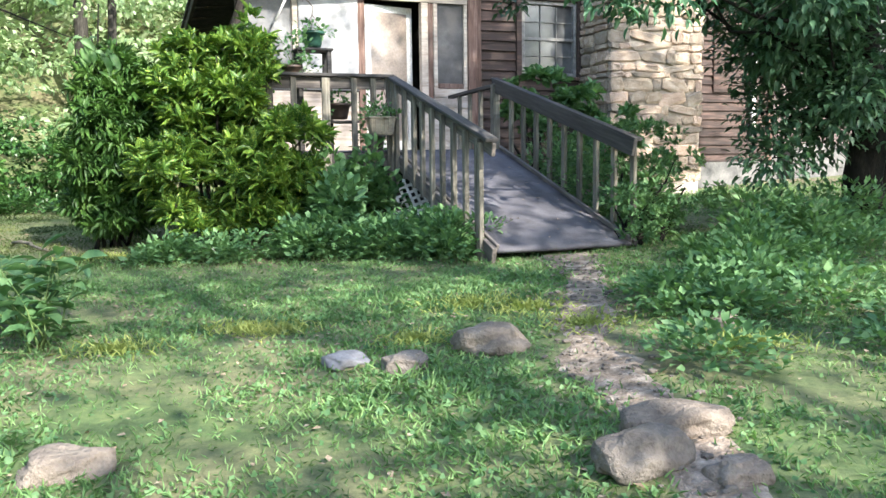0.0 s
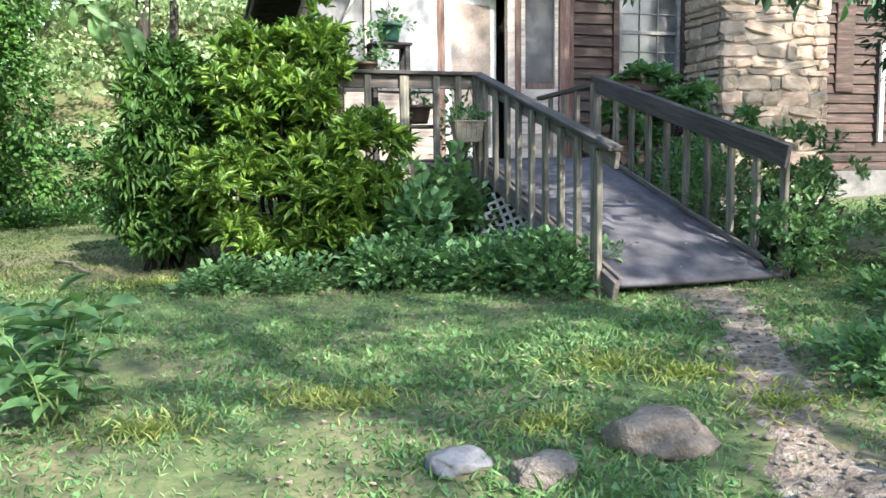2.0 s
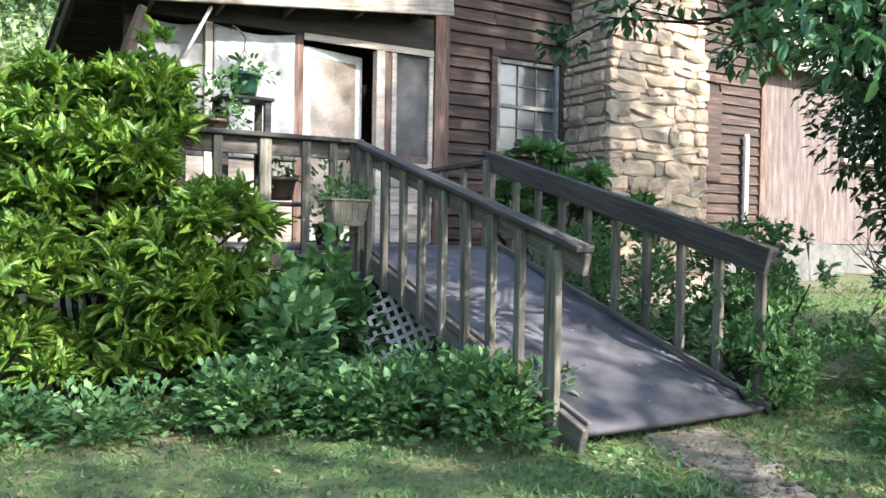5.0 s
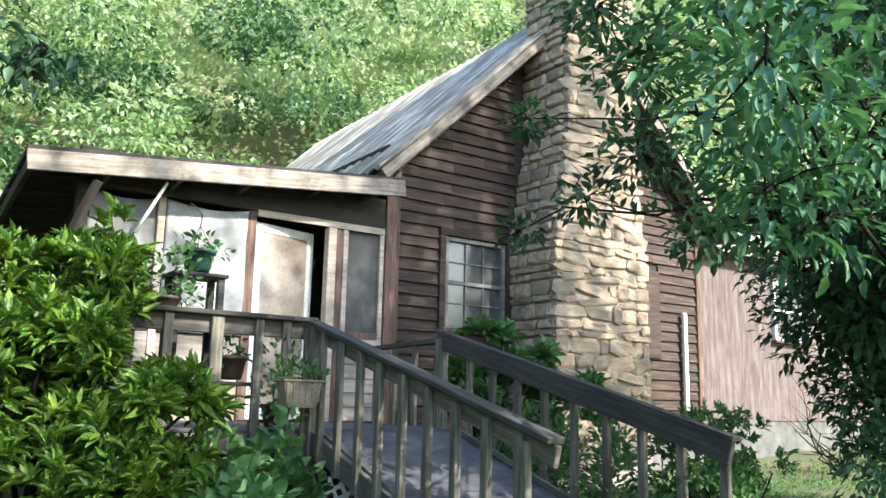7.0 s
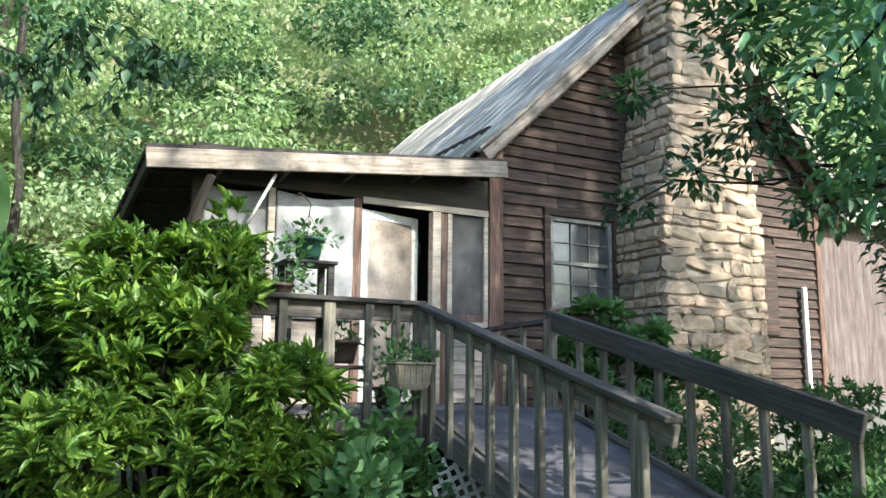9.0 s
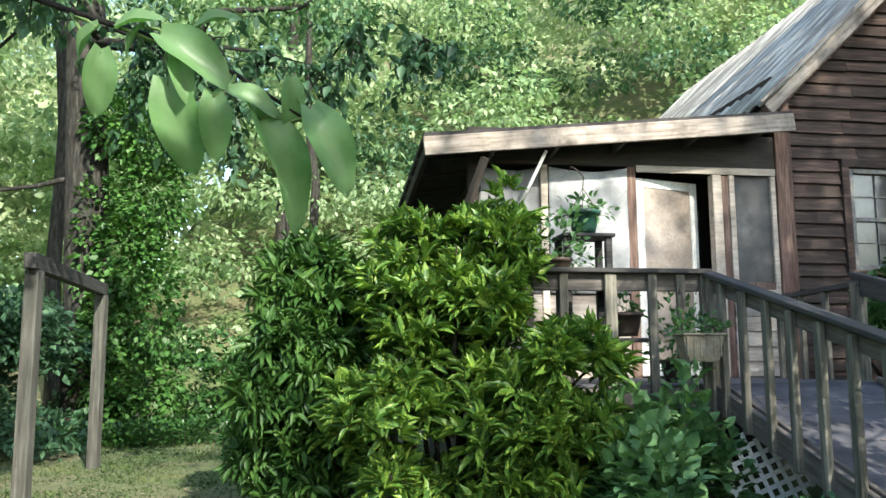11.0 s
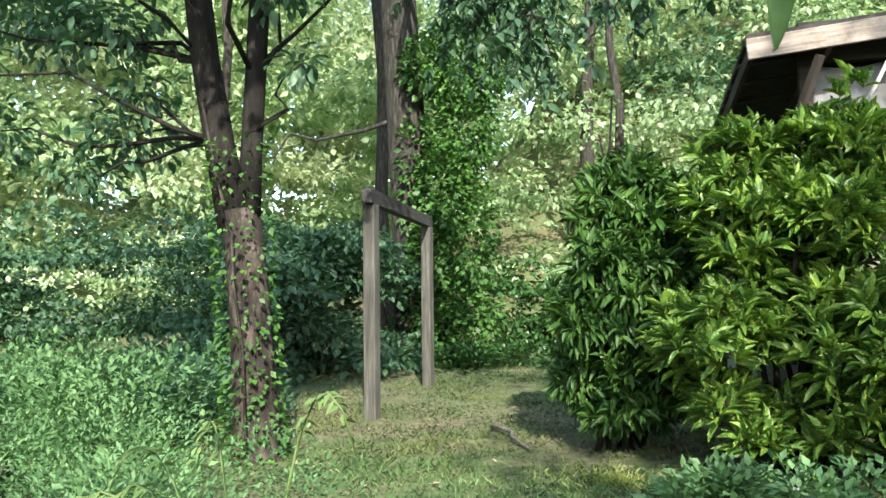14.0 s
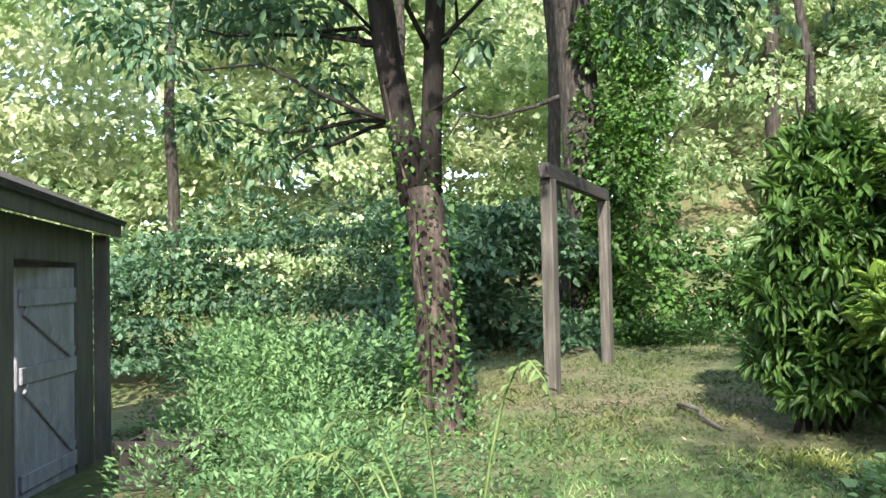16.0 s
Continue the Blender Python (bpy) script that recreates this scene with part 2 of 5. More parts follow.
# Darker copy of the tree leaf; shade inside the crown is in its colour.
M_tree_shade = foliage("shade_toned_tree_leaf", (0.022, 0.055, 0.034), (0.048, 0.105, 0.062), (0.1, 0.18, 0.105), 4, 0.3, 0.5, glow=(1.1, 1.25, 0.8))
# Sunlit clumps and dark gaps are put into the leaf colour's broad noise.
M_wood1 = foliage("sun_mottled_forest_leaf", (0.11, 0.19, 0.1), (0.31, 0.41, 0.25), (0.55, 0.62, 0.46), 0.9, 0.45, 0.5, glow=(1.15, 1.2, 0.85))
M_wood2 = foliage("forest_leaf_dark", (0.03, 0.08, 0.035), (0.11, 0.2, 0.095), (0.27, 0.37, 0.2), 0.9, 0.35, 0.5, glow=(1.15, 1.2, 0.8))
M_ivy = foliage("ivy_leaf", (0.02, 0.055, 0.02), (0.04, 0.1, 0.03), (0.08, 0.17, 0.05), 6, 0.2, 0.35)
M_weed = foliage("ground_weed_leaf", (0.045, 0.115, 0.055), (0.11, 0.215, 0.1), (0.21, 0.34, 0.165), 4, 0.3, 0.6)
M_grass = foliage("grass_blade", (0.07, 0.14, 0.055), (0.135, 0.245, 0.1), (0.26, 0.37, 0.18), 3, 0.3, 0.65)
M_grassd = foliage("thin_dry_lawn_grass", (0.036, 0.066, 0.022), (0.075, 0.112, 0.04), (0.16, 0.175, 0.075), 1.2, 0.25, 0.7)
M_creeper = foliage("climbing_leaf", (0.028, 0.08, 0.022), (0.062, 0.15, 0.038), (0.12, 0.235, 0.06), 3, 0.3, 0.5)
# Yellow blade colour stands in for sunlight falling on the lawn.
M_sunpatch = foliage("sun_patch_grass", (0.2, 0.24, 0.08), (0.33, 0.37, 0.13), (0.48, 0.48, 0.21), 5, 0.3, 0.6)
M_stalk = foliage("pale_green_stalk", (0.09, 0.15, 0.05), (0.15, 0.22, 0.085), (0.22, 0.29, 0.13), 6, 0.2, 0.6)
M_litter = stuff_mat("dry_leaf_litter", [(0.3, (0.16, 0.1, 0.06)), (0.7, (0.42, 0.33, 0.24))], 20, 0.9)

for bark in (M_bark, M_barkd, M_barkl):
    bark.node_tree.nodes["Principled BSDF"].inputs["Specular IOR Level"].default_value = 0.15

m, nt, b = nodes_of("lawn_earth")
v = coords(nt)
big = noise_node(nt, v, 0.55, 5, 0.65)
fine = noise_node(nt, v, 9, 6, 0.75)
green = ramp_node(nt, fine, [(0.3, (0.03, 0.055, 0.018)), (0.5, (0.07, 0.11, 0.035)), (0.72, (0.14, 0.17, 0.06))])
earth = ramp_node(nt, fine, [(0.3, (0.07, 0.05, 0.032)), (0.5, (0.16, 0.115, 0.078)), (0.75, (0.3, 0.23, 0.16))])
nt.links.new(mix(nt, green, earth, ramp_node(nt, big, [(0.41, (0, 0, 0)), (0.64, (0.7, 0.7, 0.7))])), b.inputs["Base Color"])
b.inputs["Roughness"].default_value = 0.95
bump(nt, b, fine, 0.8, 0.03)
M_lawn = m
M_path = stuff_mat("trodden_gravel_earth", [(0.3, (0.1, 0.075, 0.055)), (0.5, (0.22, 0.17, 0.135)), (0.7, (0.42, 0.36, 0.31))], 9, 0.95, 0, 0.9, (1, 1, 1), 0.03, 45)

m, nt, b = nodes_of("window_glass")
b.inputs["Base Color"].default_value = (0.35, 0.37, 0.38, 1)
b.inputs["Roughness"].default_value = 0.12
b.inputs["Specular IOR Level"].default_value = 0.8
n = noise_node(nt, coords(nt), 3, 3)
nt.links.new(ramp_node(nt, n, [(0.3, (0.05, 0.052, 0.055)), (0.7, (0.15, 0.155, 0.16))]), b.inputs["Base Color"])
M_glass = m


# ---------------------------------------------------------------- geometry helpers
def mesh_ob(name, verts, faces, mat, parent=None, m=None, smooth=False):
    me = bpy.data.meshes.new(name)
    me.from_pydata([tuple(p) for p in verts], [], faces)
    me.materials.append(mat)
    if smooth:
        me.polygons.foreach_set("use_smooth", [True] * len(me.polygons))
    ob = new(name, me)
    if parent:
        ob.parent = parent
    if m is not None:
        ob.matrix_basis = m
    return ob


def bm_ob(name, bm, mat, parent=None, m=None, smooth=False):
    me = bpy.data.meshes.new(name)
    bm.to_mesh(me)
    bm.free()
    me.materials.append(mat)
    if smooth:
        me.polygons.foreach_set("use_smooth", [True] * len(me.polygons))
    ob = new(name, me)
    if parent:
        ob.parent = parent
    if m is not None:
        ob.matrix_basis = m
    return ob


def add_box(bm, lo, hi, bevel=0.0, m=None):
    r = bmesh.ops.create_cube(bm, size=1)
    vs = r["verts"]
    lo, hi = Vector(lo), Vector(hi)
    for p in vs:
        p.co = Vector([lo[i] + (p.co[i] + 0.5) * (hi[i] - lo[i]) for i in range(3)])
    if m is not None:
        bmesh.ops.transform(bm, matrix=m, verts=vs)
    if bevel:
        es = list({e for p in vs for e in p.link_edges})
        bmesh.ops.bevel(bm, geom=es, offset=bevel, segments=1, affect="EDGES")


def box(name, lo, hi, mat, parent=None, bevel=0.006, m=None):
    bm = bmesh.new()
    add_box(bm, lo, hi, bevel)
    return bm_ob(name, bm, mat, parent, m)


def beam(name, a, b, w, h, mat, parent=None, bevel=0.006, up=(0, 0, 1)):
    """A straight timber from a to b, w across and h high, its length along its own x."""
    a, b = Vector(a), Vector(b)
    x = (b - a).normalized()
    y = Vector(up).cross(x).normalized()
    z = x.cross(y)
    m = Matrix((x, y, z)).transposed().to_4x4()
    m.translation = a
    return box(name, (0, -w / 2, -h / 2), ((b - a).length, w / 2, h / 2), mat, parent, bevel, m)


def tube_data(points, radii, sides=8):
    """Vertices and faces of a tapered tube through points."""
    vs, fs = [], []
    for i, p in enumerate(points):
        d = (Vector(points[min(i + 1, len(points) - 1)]) - Vector(points[max(i - 1, 0)])).normalized()
        x = d.orthogonal().normalized() if abs(d.z) < 0.9 else Vector((1, 0, 0)).cross(d).normalized()
        y = d.cross(x)
        for k in range(sides):
            a = 2 * math.pi * k / sides
            vs.append(Vector(p) + radii[i] * (math.cos(a) * x + math.sin(a) * y))
    for i in range(len(points) - 1):
        for k in range(sides):
            fs.append((i * sides + k, i * sides + (k + 1) % sides, (i + 1) * sides + (k + 1) % sides, (i + 1) * sides + k))
    fs.append(tuple(range(sides))[::-1])
    fs.append(tuple((len(points) - 1) * sides + k for k in range(sides)))
    return vs, fs


def tubes(name, list_of, mat, parent=None, sides=8):
    vs, fs = [], []
    for pts, rad in list_of:
        v, f = tube_data(pts, rad, sides)
        o = len(vs)
        vs += v
        fs += [tuple(i + o for i in q) for q in f]
    return mesh_ob(name, vs, fs, mat, parent, None, True)


def wander(a, b, n, amp, rng):
    """A crooked line from a to b."""
    a, b = Vector(a), Vector(b)
    out = []
    for i in range(n + 1):
        t = i / n
        j = Vector(rng.normal(0, 1, 3)) * amp * math.sin(math.pi * t) ** 0.5 if 0 < i < n else Vector((0, 0, 0))
        out.append(a.lerp(b, t) + j)
    return out


LEAF_OVAL = ([(0, 0, 0), (-0.5, 0.42, 0.06), (0, 1, -0.1), (0.5, 0.42, 0.06)], [(0, 2, 1), (0, 3, 2)])
LEAF_LONG = ([(0, 0, 0), (-0.5, 0.35, 0.1), (-0.36, 0.72, 0.05), (0, 1, -0.14), (0.36, 0.72, 0.05), (0.5, 0.35, 0.1), (0, 0.5, -0.02)],
             [(0, 6, 1), (1, 6, 2), (2, 6, 3), (3, 6, 4), (4, 6, 5), (5, 6, 0)])


def leaves(name, pos, way, length, width, mat, parent=None, shape=LEAF_OVAL, seed=1, spread=0.35, flat=0.0):
    """Many leaves in one mesh: each starts at pos and points along way; length is an array, width a share of it."""
    rng = np.random.default_rng(seed)
    pos, way = np.asarray(pos, float), np.asarray(way, float)
    n = len(pos)
    way = way + rng.normal(0, spread, (n, 3))
    way /= np.linalg.norm(way, axis=1)[:, None] + 1e-9
    up = rng.normal(0, 0.5, (n, 3)) + np.array([0, 0, 1.0 + flat])
    side = np.cross(way, up)
    side /= np.linalg.norm(side, axis=1)[:, None] + 1e-9
    nor = np.cross(side, way)
    length = np.broadcast_to(length, (n,)) * rng.uniform(0.7, 1.25, n)
    sv = np.array(shape[0])
    k = len(sv)
    P = (pos[:, None, :] + side[:, None, :] * (sv[None, :, 0:1] * (length * width)[:, None, None])
         + way[:, None, :] * (sv[None, :, 1:2] * length[:, None, None]) + nor[:, None, :] * (sv[None, :, 2:3] * length[:, None, None]))
    tri = np.array(shape[1])
    F = (np.arange(n) * k)[:, None, None] + tri[None]
    F = F.reshape(-1, 3)
    me = bpy.data.meshes.new(name)
    me.vertices.add(n * k)
    me.vertices.foreach_set("co", P.reshape(-1))
    me.loops.add(F.size)
    me.loops.foreach_set("vertex_index", F.reshape(-1).astype(np.int32))
    me.polygons.add(len(F))
    me.polygons.foreach_set("loop_start", np.arange(0, F.size, 3, dtype=np.int32))
    me.update(calc_edges=True)
    if k > 20:
        me.polygons.foreach_set("use_smooth", [True] * len(me.polygons))
    me.materials.append(mat)
    ob = new(name, me)
    if parent:
        ob.parent = parent
    return ob


def clump_points(rng, centres, radii, count, shell=0.45):
    """Points in lumps, thicker towards the lumps' outsides, and the way out of each lump."""
    centres, radii = np.asarray(centres, float), np.asarray(radii, float)
    if radii.ndim == 1:
        radii = np.repeat(radii[:, None], 3, 1)
    w = radii.prod(1) ** (2 / 3)
    i = rng.choice(len(centres), count, p=w / w.sum())
    d = rng.normal(0, 1, (count, 3))
    d /= np.linalg.norm(d, axis=1)[:, None]
    r = shell + (1 - shell) * rng.uniform(0, 1, count) ** 0.6
    return centres[i] + d * radii[i] * r[:, None], d


def ground_z(x, y):
    """Height of the lawn: it climbs from the walk's start to the house, and to the side of the ramp, and falls towards the shed."""
    z = np.where(np.asarray(y) < 0, np.asarray(y) * 0.02, 0.5 * np.tanh(np.asarray(y) * 0.055 / 0.5))
    z = z + 0.05 * np.clip(x, 0, 12) - 0.09 * np.clip(-np.asarray(x) - 4.5, 0, 6) * np.clip((16 - np.asarray(y)) / 6, 0, 1)
    r = np.hypot(np.asarray(x), np.asarray(y) - 6)
    return z + (0.5 * np.clip(r - 19, 0, 40) + 0.8 * np.clip(r - 30, 0, 16)) * np.clip((np.asarray(y) - 11) / 12, 0, 1) * np.clip((np.asarray(x) + 17) / 9, 0.0, 1)


def gz(x, y):
    return float(ground_z(x, y)) + 0.025 * noise.noise((x * 0.8, y * 0.8, 3.0))

# ---------------------------------------------------------------- ground
def axis(lo, hi, near_lo, near_hi, fine_step):
    a = list(np.arange(near_lo, near_hi + 1e-6, fine_step))
    s, x = fine_step, near_hi
    while x < hi:
        s *= 1.35
        x += s
        a.append(x)
    s, x = fine_step, near_lo
    while x > lo:
        s *= 1.35
        x -= s
        a.insert(0, x)
    return a


gx, gy = axis(-300, 300, -9, 12, 0.2), axis(-300, 300, -4, 16, 0.2)
gv = [(x, y, gz(x, y)) for y in gy for x in gx]
nx = len(gx)
ground = mesh_ob("ground", gv, [(j * nx + i, j * nx + i + 1, (j + 1) * nx + i + 1, (j + 1) * nx + i) for j in range(len(gy) - 1) for i in range(nx - 1)], M_lawn, None, None, True)
tagged(ground, "patchy green lawn with bare earth and dry grass", "lawn", kind="structure")

# trodden path from the ramp's foot
pc = [(1.55, 2.3), (1.68, 3.4), (1.75, 4.4), (2.25, 5.7), (2.6, 6.6), (2.78, 7.6)]
pv, pf = [], []
for i in range(61):
    t = i / 60 * (len(pc) - 1)
    k = min(int(t), len(pc) - 2)
    f = t - k
    cx, cy = pc[k][0] * (1 - f) + pc[k + 1][0] * f, pc[k][1] * (1 - f) + pc[k + 1][1] * f
    w = 0.22 + 0.12 * noise.noise((i * 0.21, 5, 1)) + (0.12 if i > 50 else 0)
    for j in range(7):
        x = cx + w * (j - 3) / 3 * (1 + 0.25 * noise.noise((i * 0.5, j, 2)))
        y = cy + 0.03 * noise.noise((i * 0.4, j, 7))
        pv.append((x, y, gz(x, y) + 0.012 - (0.03 if j in (0, 6) else 0)))
pf = [(i * 7 + j, i * 7 + j + 1, (i + 1) * 7 + j + 1, (i + 1) * 7 + j) for i in range(60) for j in range(6)]
tagged(mesh_ob("path", pv, pf, M_path, None, None, True), "narrow trodden path of earth and gravel", "path", kind="structure")

# ---------------------------------------------------------------- house
HM = pose(1.0, 12.55, 0, 0, 0, 9.0)


def hw(u, v, z=0.0):
    return HM @ Vector((u, v, z))


house = new("house")
house.matrix_basis = HM
tagged(house, "old brown clapboard cottage with stone chimney and lean-to porch", "house")
GL, GR, RU, RZ, EZ, FLOOR = 2.3, 8.3, 5.3, 7.8, 4.935, 1.55
SL = (RZ - EZ) / (RU - GL)
EAVE = 0.42  # how far the slopes reach past the side walls

# gable wall core with window holes cut out of strips
gable = bmesh.new()
v0, v1 = 0.17, 0.32
add_box(gable, (GL, v0, 0.4), (3.12, v1, EZ))
add_box(gable, (3.12, v0, 0.4), (4.14, v1, 2.76))
add_box(gable, (3.12, v0, 3.98), (4.14, v1, EZ))
add_box(gable, (4.14, v0, 0.4), (GR, v1, EZ))
tv = [gable.verts.new(p) for p in ((GL, v0, EZ), (GR, v0, EZ), (RU, v0, RZ), (GL, v1, EZ), (GR, v1, EZ), (RU, v1, RZ))]
for f in ((0, 1, 2), (5, 4, 3), (0, 3, 4, 1), (1, 4, 5, 2), (2, 5, 3, 0)):
    gable.faces.new([tv[i] for i in f])
wall_front = bm_ob("wall", gable, M_siding, house)
box("wall", (GL, v1 + 0.002, 0.3), (GL + 0.15, 8.4, EZ + 0.2), M_siding, house)
box("wall", (GR - 0.15, v1 + 0.002, 0.3), (GR, 8.4, EZ + 0.2), M_siding, house)
box("wall", (GL + 0.15, 8.25, 0.3), (GR - 0.15, 8.4, EZ + 0.2), M_siding, house)
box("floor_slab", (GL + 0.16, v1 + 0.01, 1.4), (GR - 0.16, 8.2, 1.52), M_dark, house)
# corrugated metal roof, two slopes with rake boards
for side in (-1, 1):
    rv, rf = [], []
    n = 240
    for i in range(n + 1):
        y = -0.32 + i * 9.1 / n
        for k in range(6):
            s = k / 5
            du = (RU - GL + EAVE + 0.08) * s
            wob = 0.02 * noise.noise((y * 0.6, s * 3, side))
            z = RZ + 0.1 - du * SL + 0.025 * math.sin(y * 2 * math.pi / 0.26) + wob
            rv.append((RU + side * du, y, z))
    for i in range(n):
        for k in range(5):
            q = (i * 6 + k, i * 6 + k + 1, (i + 1) * 6 + k + 1, (i + 1) * 6 + k)
            rf.append(q if side < 0 else q[::-1])
    r = mesh_ob("roof", rv, rf, M_metalroof, house, None, True)
    sol = r.modifiers.new("thick", "SOLIDIFY")
    sol.thickness, sol.offset = 0.02, -1
    tagged(r, "streaked grey corrugated metal roof")
    end = RU + side * (RU - GL + EAVE)
    beam("rake_board", (RU, -0.28, RZ + 0.01), (end, -0.28, RZ + 0.01 - (RU - GL + EAVE) * SL), 0.035, 0.2, M_fascia, house)
    beam("rake_board", (RU, 0.05, RZ - 0.13), (end, 0.05, RZ - 0.13 - (RU - GL + EAVE) * SL), 0.04, 0.16, M_trim, house)
    sv = [(RU, -0.26, RZ + 0.06), (end, -0.26, RZ + 0.06 - (RU - GL + EAVE) * SL), (end, 0.17, RZ + 0.06 - (RU - GL + EAVE) * SL), (RU, 0.17, RZ + 0.06)]
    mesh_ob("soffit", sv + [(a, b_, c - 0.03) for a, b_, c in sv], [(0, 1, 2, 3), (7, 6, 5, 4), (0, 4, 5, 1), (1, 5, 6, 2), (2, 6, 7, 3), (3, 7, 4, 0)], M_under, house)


def window(u0, u1, z0, z1, v, cols, rows, name="window", fmat=None):
    fmat = fmat or M_sash
    w = new(name)
    w.parent = house
    bm = bmesh.new()
    t = 0.06
    for lo, hi in (((u0, v, z0), (u0 + t, v + 0.1, z1)), ((u1 - t, v, z0), (u1, v + 0.1, z1)), ((u0 + t, v, z0), (u1 - t, v + 0.1, z0 + t)), ((u0 + t, v, z1 - t), (u1 - t, v + 0.1, z1))):
        add_box(bm, lo, hi, 0.006)
    zm = (z0 + z1) / 2
    add_box(bm, (u0 + t, v + 0.02, zm - 0.025), (u1 - t, v + 0.07, zm + 0.025), 0.004)
    for i in range(1, cols):
        u = u0 + t + (u1 - u0 - 2 * t) * i / cols
        add_box(bm, (u - 0.008, v + 0.035, z0 + t), (u + 0.008, v + 0.052, z1 - t))
    for i in range(1, rows):
        if i * 2 == rows:
            continue
        z = z0 + t + (z1 - z0 - 2 * t) * i / rows
        add_box(bm, (u0 + t, v + 0.034, z - 0.008), (u1 - t, v + 0.053, z + 0.008))
    bm_ob("frame", bm, fmat, w)
    box("pane", (u0 + t, v + 0.055, z0 + t), (u1 - t, v + 0.062, z1 - t), M_glass, w, 0)
    box("sill", (u0 - 0.05, v - 0.05, z0 - 0.05), (u1 + 0.05, v + 0.12, z0 - 0.003), M_trim, w)
    return w


window(3.12, 4.14, 2.76, 3.98, 0.13, 3, 4)
box("casing", (3.02, 0.1, 2.72), (3.115, 0.17, 4.08), M_siding, house)
box("casing", (4.145, 0.1, 2.72), (4.25, 0.17, 4.08), M_siding, house)
box("casing", (3.02, 0.095, 3.985), (4.25, 0.168, 4.09), M_siding, house)
box("corner_board", (GL - 0.02, 0.1, 1.2), (GL + 0.09, 0.168, EZ), M_trim, house)
box("corner_board", (GR - 0.09, 0.1, 1.2), (GR + 0.02, 0.168, EZ), M_trim, house)
box("shutter", (6.95, 0.1, 2.55), (7.3, 0.168, 3.95), M_siding, house, 0.01)
box("foundation", (GL, 0.13, 0.2), (GR, 0.165, 1.3), M_block, house)
box("pipe_boxing", (7.78, 0.02, 1.75), (7.86, 0.1, 3.32), M_white, house, 0.02)

# chimney core
ch = bmesh.new()
CF = -0.76
prof = [(4.26, 5.98, 0.3), (4.26, 5.98, 3.9), (4.5, 5.82, 5.4), (4.58, 5.76, 9.0)]
ring = []
for a, b_, z in prof:
    ring.append([ch.verts.new(p) for p in ((a, CF, z), (b_, CF, z), (b_, 0.16, z), (a, 0.16, z))])
for i in range(3):
    for k in range(4):
        ch.faces.new((ring[i][k], ring[i][(k + 1) % 4], ring[i + 1][(k + 1) % 4], ring[i + 1][k]))
ch.faces.new(ring[3])
ch.faces.new(ring[0][::-1])
chimney = bm_ob("chimney", ch, M_mortar, house)
tagged(chimney, "tall chimney of warm rubble stone with wide joints")


def chim_edges(z):
    for (a0, b0, z0), (a1, b1, z1) in zip(prof, prof[1:]):
        if z0 <= z <= z1:
            t = (z - z0) / (z1 - z0)
            return a0 + (a1 - a0) * t, b0 + (b1 - b0) * t
    return prof[-1][:2]


# addition to the right
box("wall", (GR + 0.04, 0.45, 1.6), (16.5, 0.6, 4.6), M_stucco, house)
box("foundation", (GR + 0.04, 0.47, 0.2), (16.5, 0.62, 1.598), M_block, house)
box("wall", (16.35, 0.602, 0.2), (16.5, 7, 4.6), M_stucco, house)
av = [(GR + 0.02, 0.1, 4.55), (16.9, 0.1, 4.55), (16.9, 4, 6.3), (GR + 0.02, 4, 6.3), (16.9, 8, 4.55), (GR + 0.02, 8, 4.55)]
ar = mesh_ob("roof", av, [(0, 1, 2, 3), (3, 2, 4, 5)], M_metalroof, house)
ar.modifiers.new("thick", "SOLIDIFY").thickness = 0.06
window(10.8, 11.95, 3.08, 4.18, 0.38, 1, 2, "window", M_white)
bh = bmesh.new()
for u in (9.2, 9.9):
    r = bmesh.ops.create_cube(bh, size=1)
    for p in r["verts"]:
        t = p.co.z + 0.5
        p.co = Vector((u + p.co.x * 0.6 + (0.2 * (1 - t) if p.co.x > 0 else 0), 0.3 + p.co.y * 0.24, 0.9 + t * 0.72))
bm_ob("crawl_space_hatch", bh, M_block, house)

# lean-to porch
PL = -2.0
for a, b_ in (((-1.47, 0, FLOOR), (-1.35, 0.1, 4.0)), ((-0.66, -0.0, FLOOR), (-0.58, 0.1, 4.05)), ((0.33, 0.0, FLOOR), (0.43, 0.1, 4.2))):
    box("porch_post", a, b_, M_under if a[0] < -1 else M_pale if a[0] < 0 else M_trim, house)
box("porch_wall", (-1.345, 0.02, FLOOR), (0.325, 0.1, 2.45), M_pale, house)
box("porch_wall", (-1.47, 0.04, 0.3), (GL - 0.03, 0.12, FLOOR - 0.1), M_dark, house)
# Dark colour of this strip stands for the eave's shadow band.
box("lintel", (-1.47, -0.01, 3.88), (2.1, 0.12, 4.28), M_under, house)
box("lintel_trim", (0.43, -0.025, 3.82), (2.1, -0.012, 3.9), M_pale, house)
box("door_jamb", (1.33, -0.02, FLOOR), (1.44, 0.1, 3.82), M_pale, house)
box("door_jamb", (1.445, 0.0, FLOOR), (1.53, 0.1, 3.82), M_trim, house)
box("screen_frame", (1.535, -0.01, 2.55), (1.6, 0.08, 3.82), M_pale, house)
box("screen_frame", (2.04, -0.01, 2.55), (2.1, 0.08, 3.82), M_pale, house)
box("screen_frame", (1.605, -0.012, 2.52), (2.035, 0.08, 2.6), M_trim, house)
box("screen", (1.6, 0.03, 2.6), (2.04, 0.036, 3.82), M_screen, house, 0)
box("corner_post", (2.11, -0.03, 0.6), (2.26, 0.1, 4.4), M_trim, house)
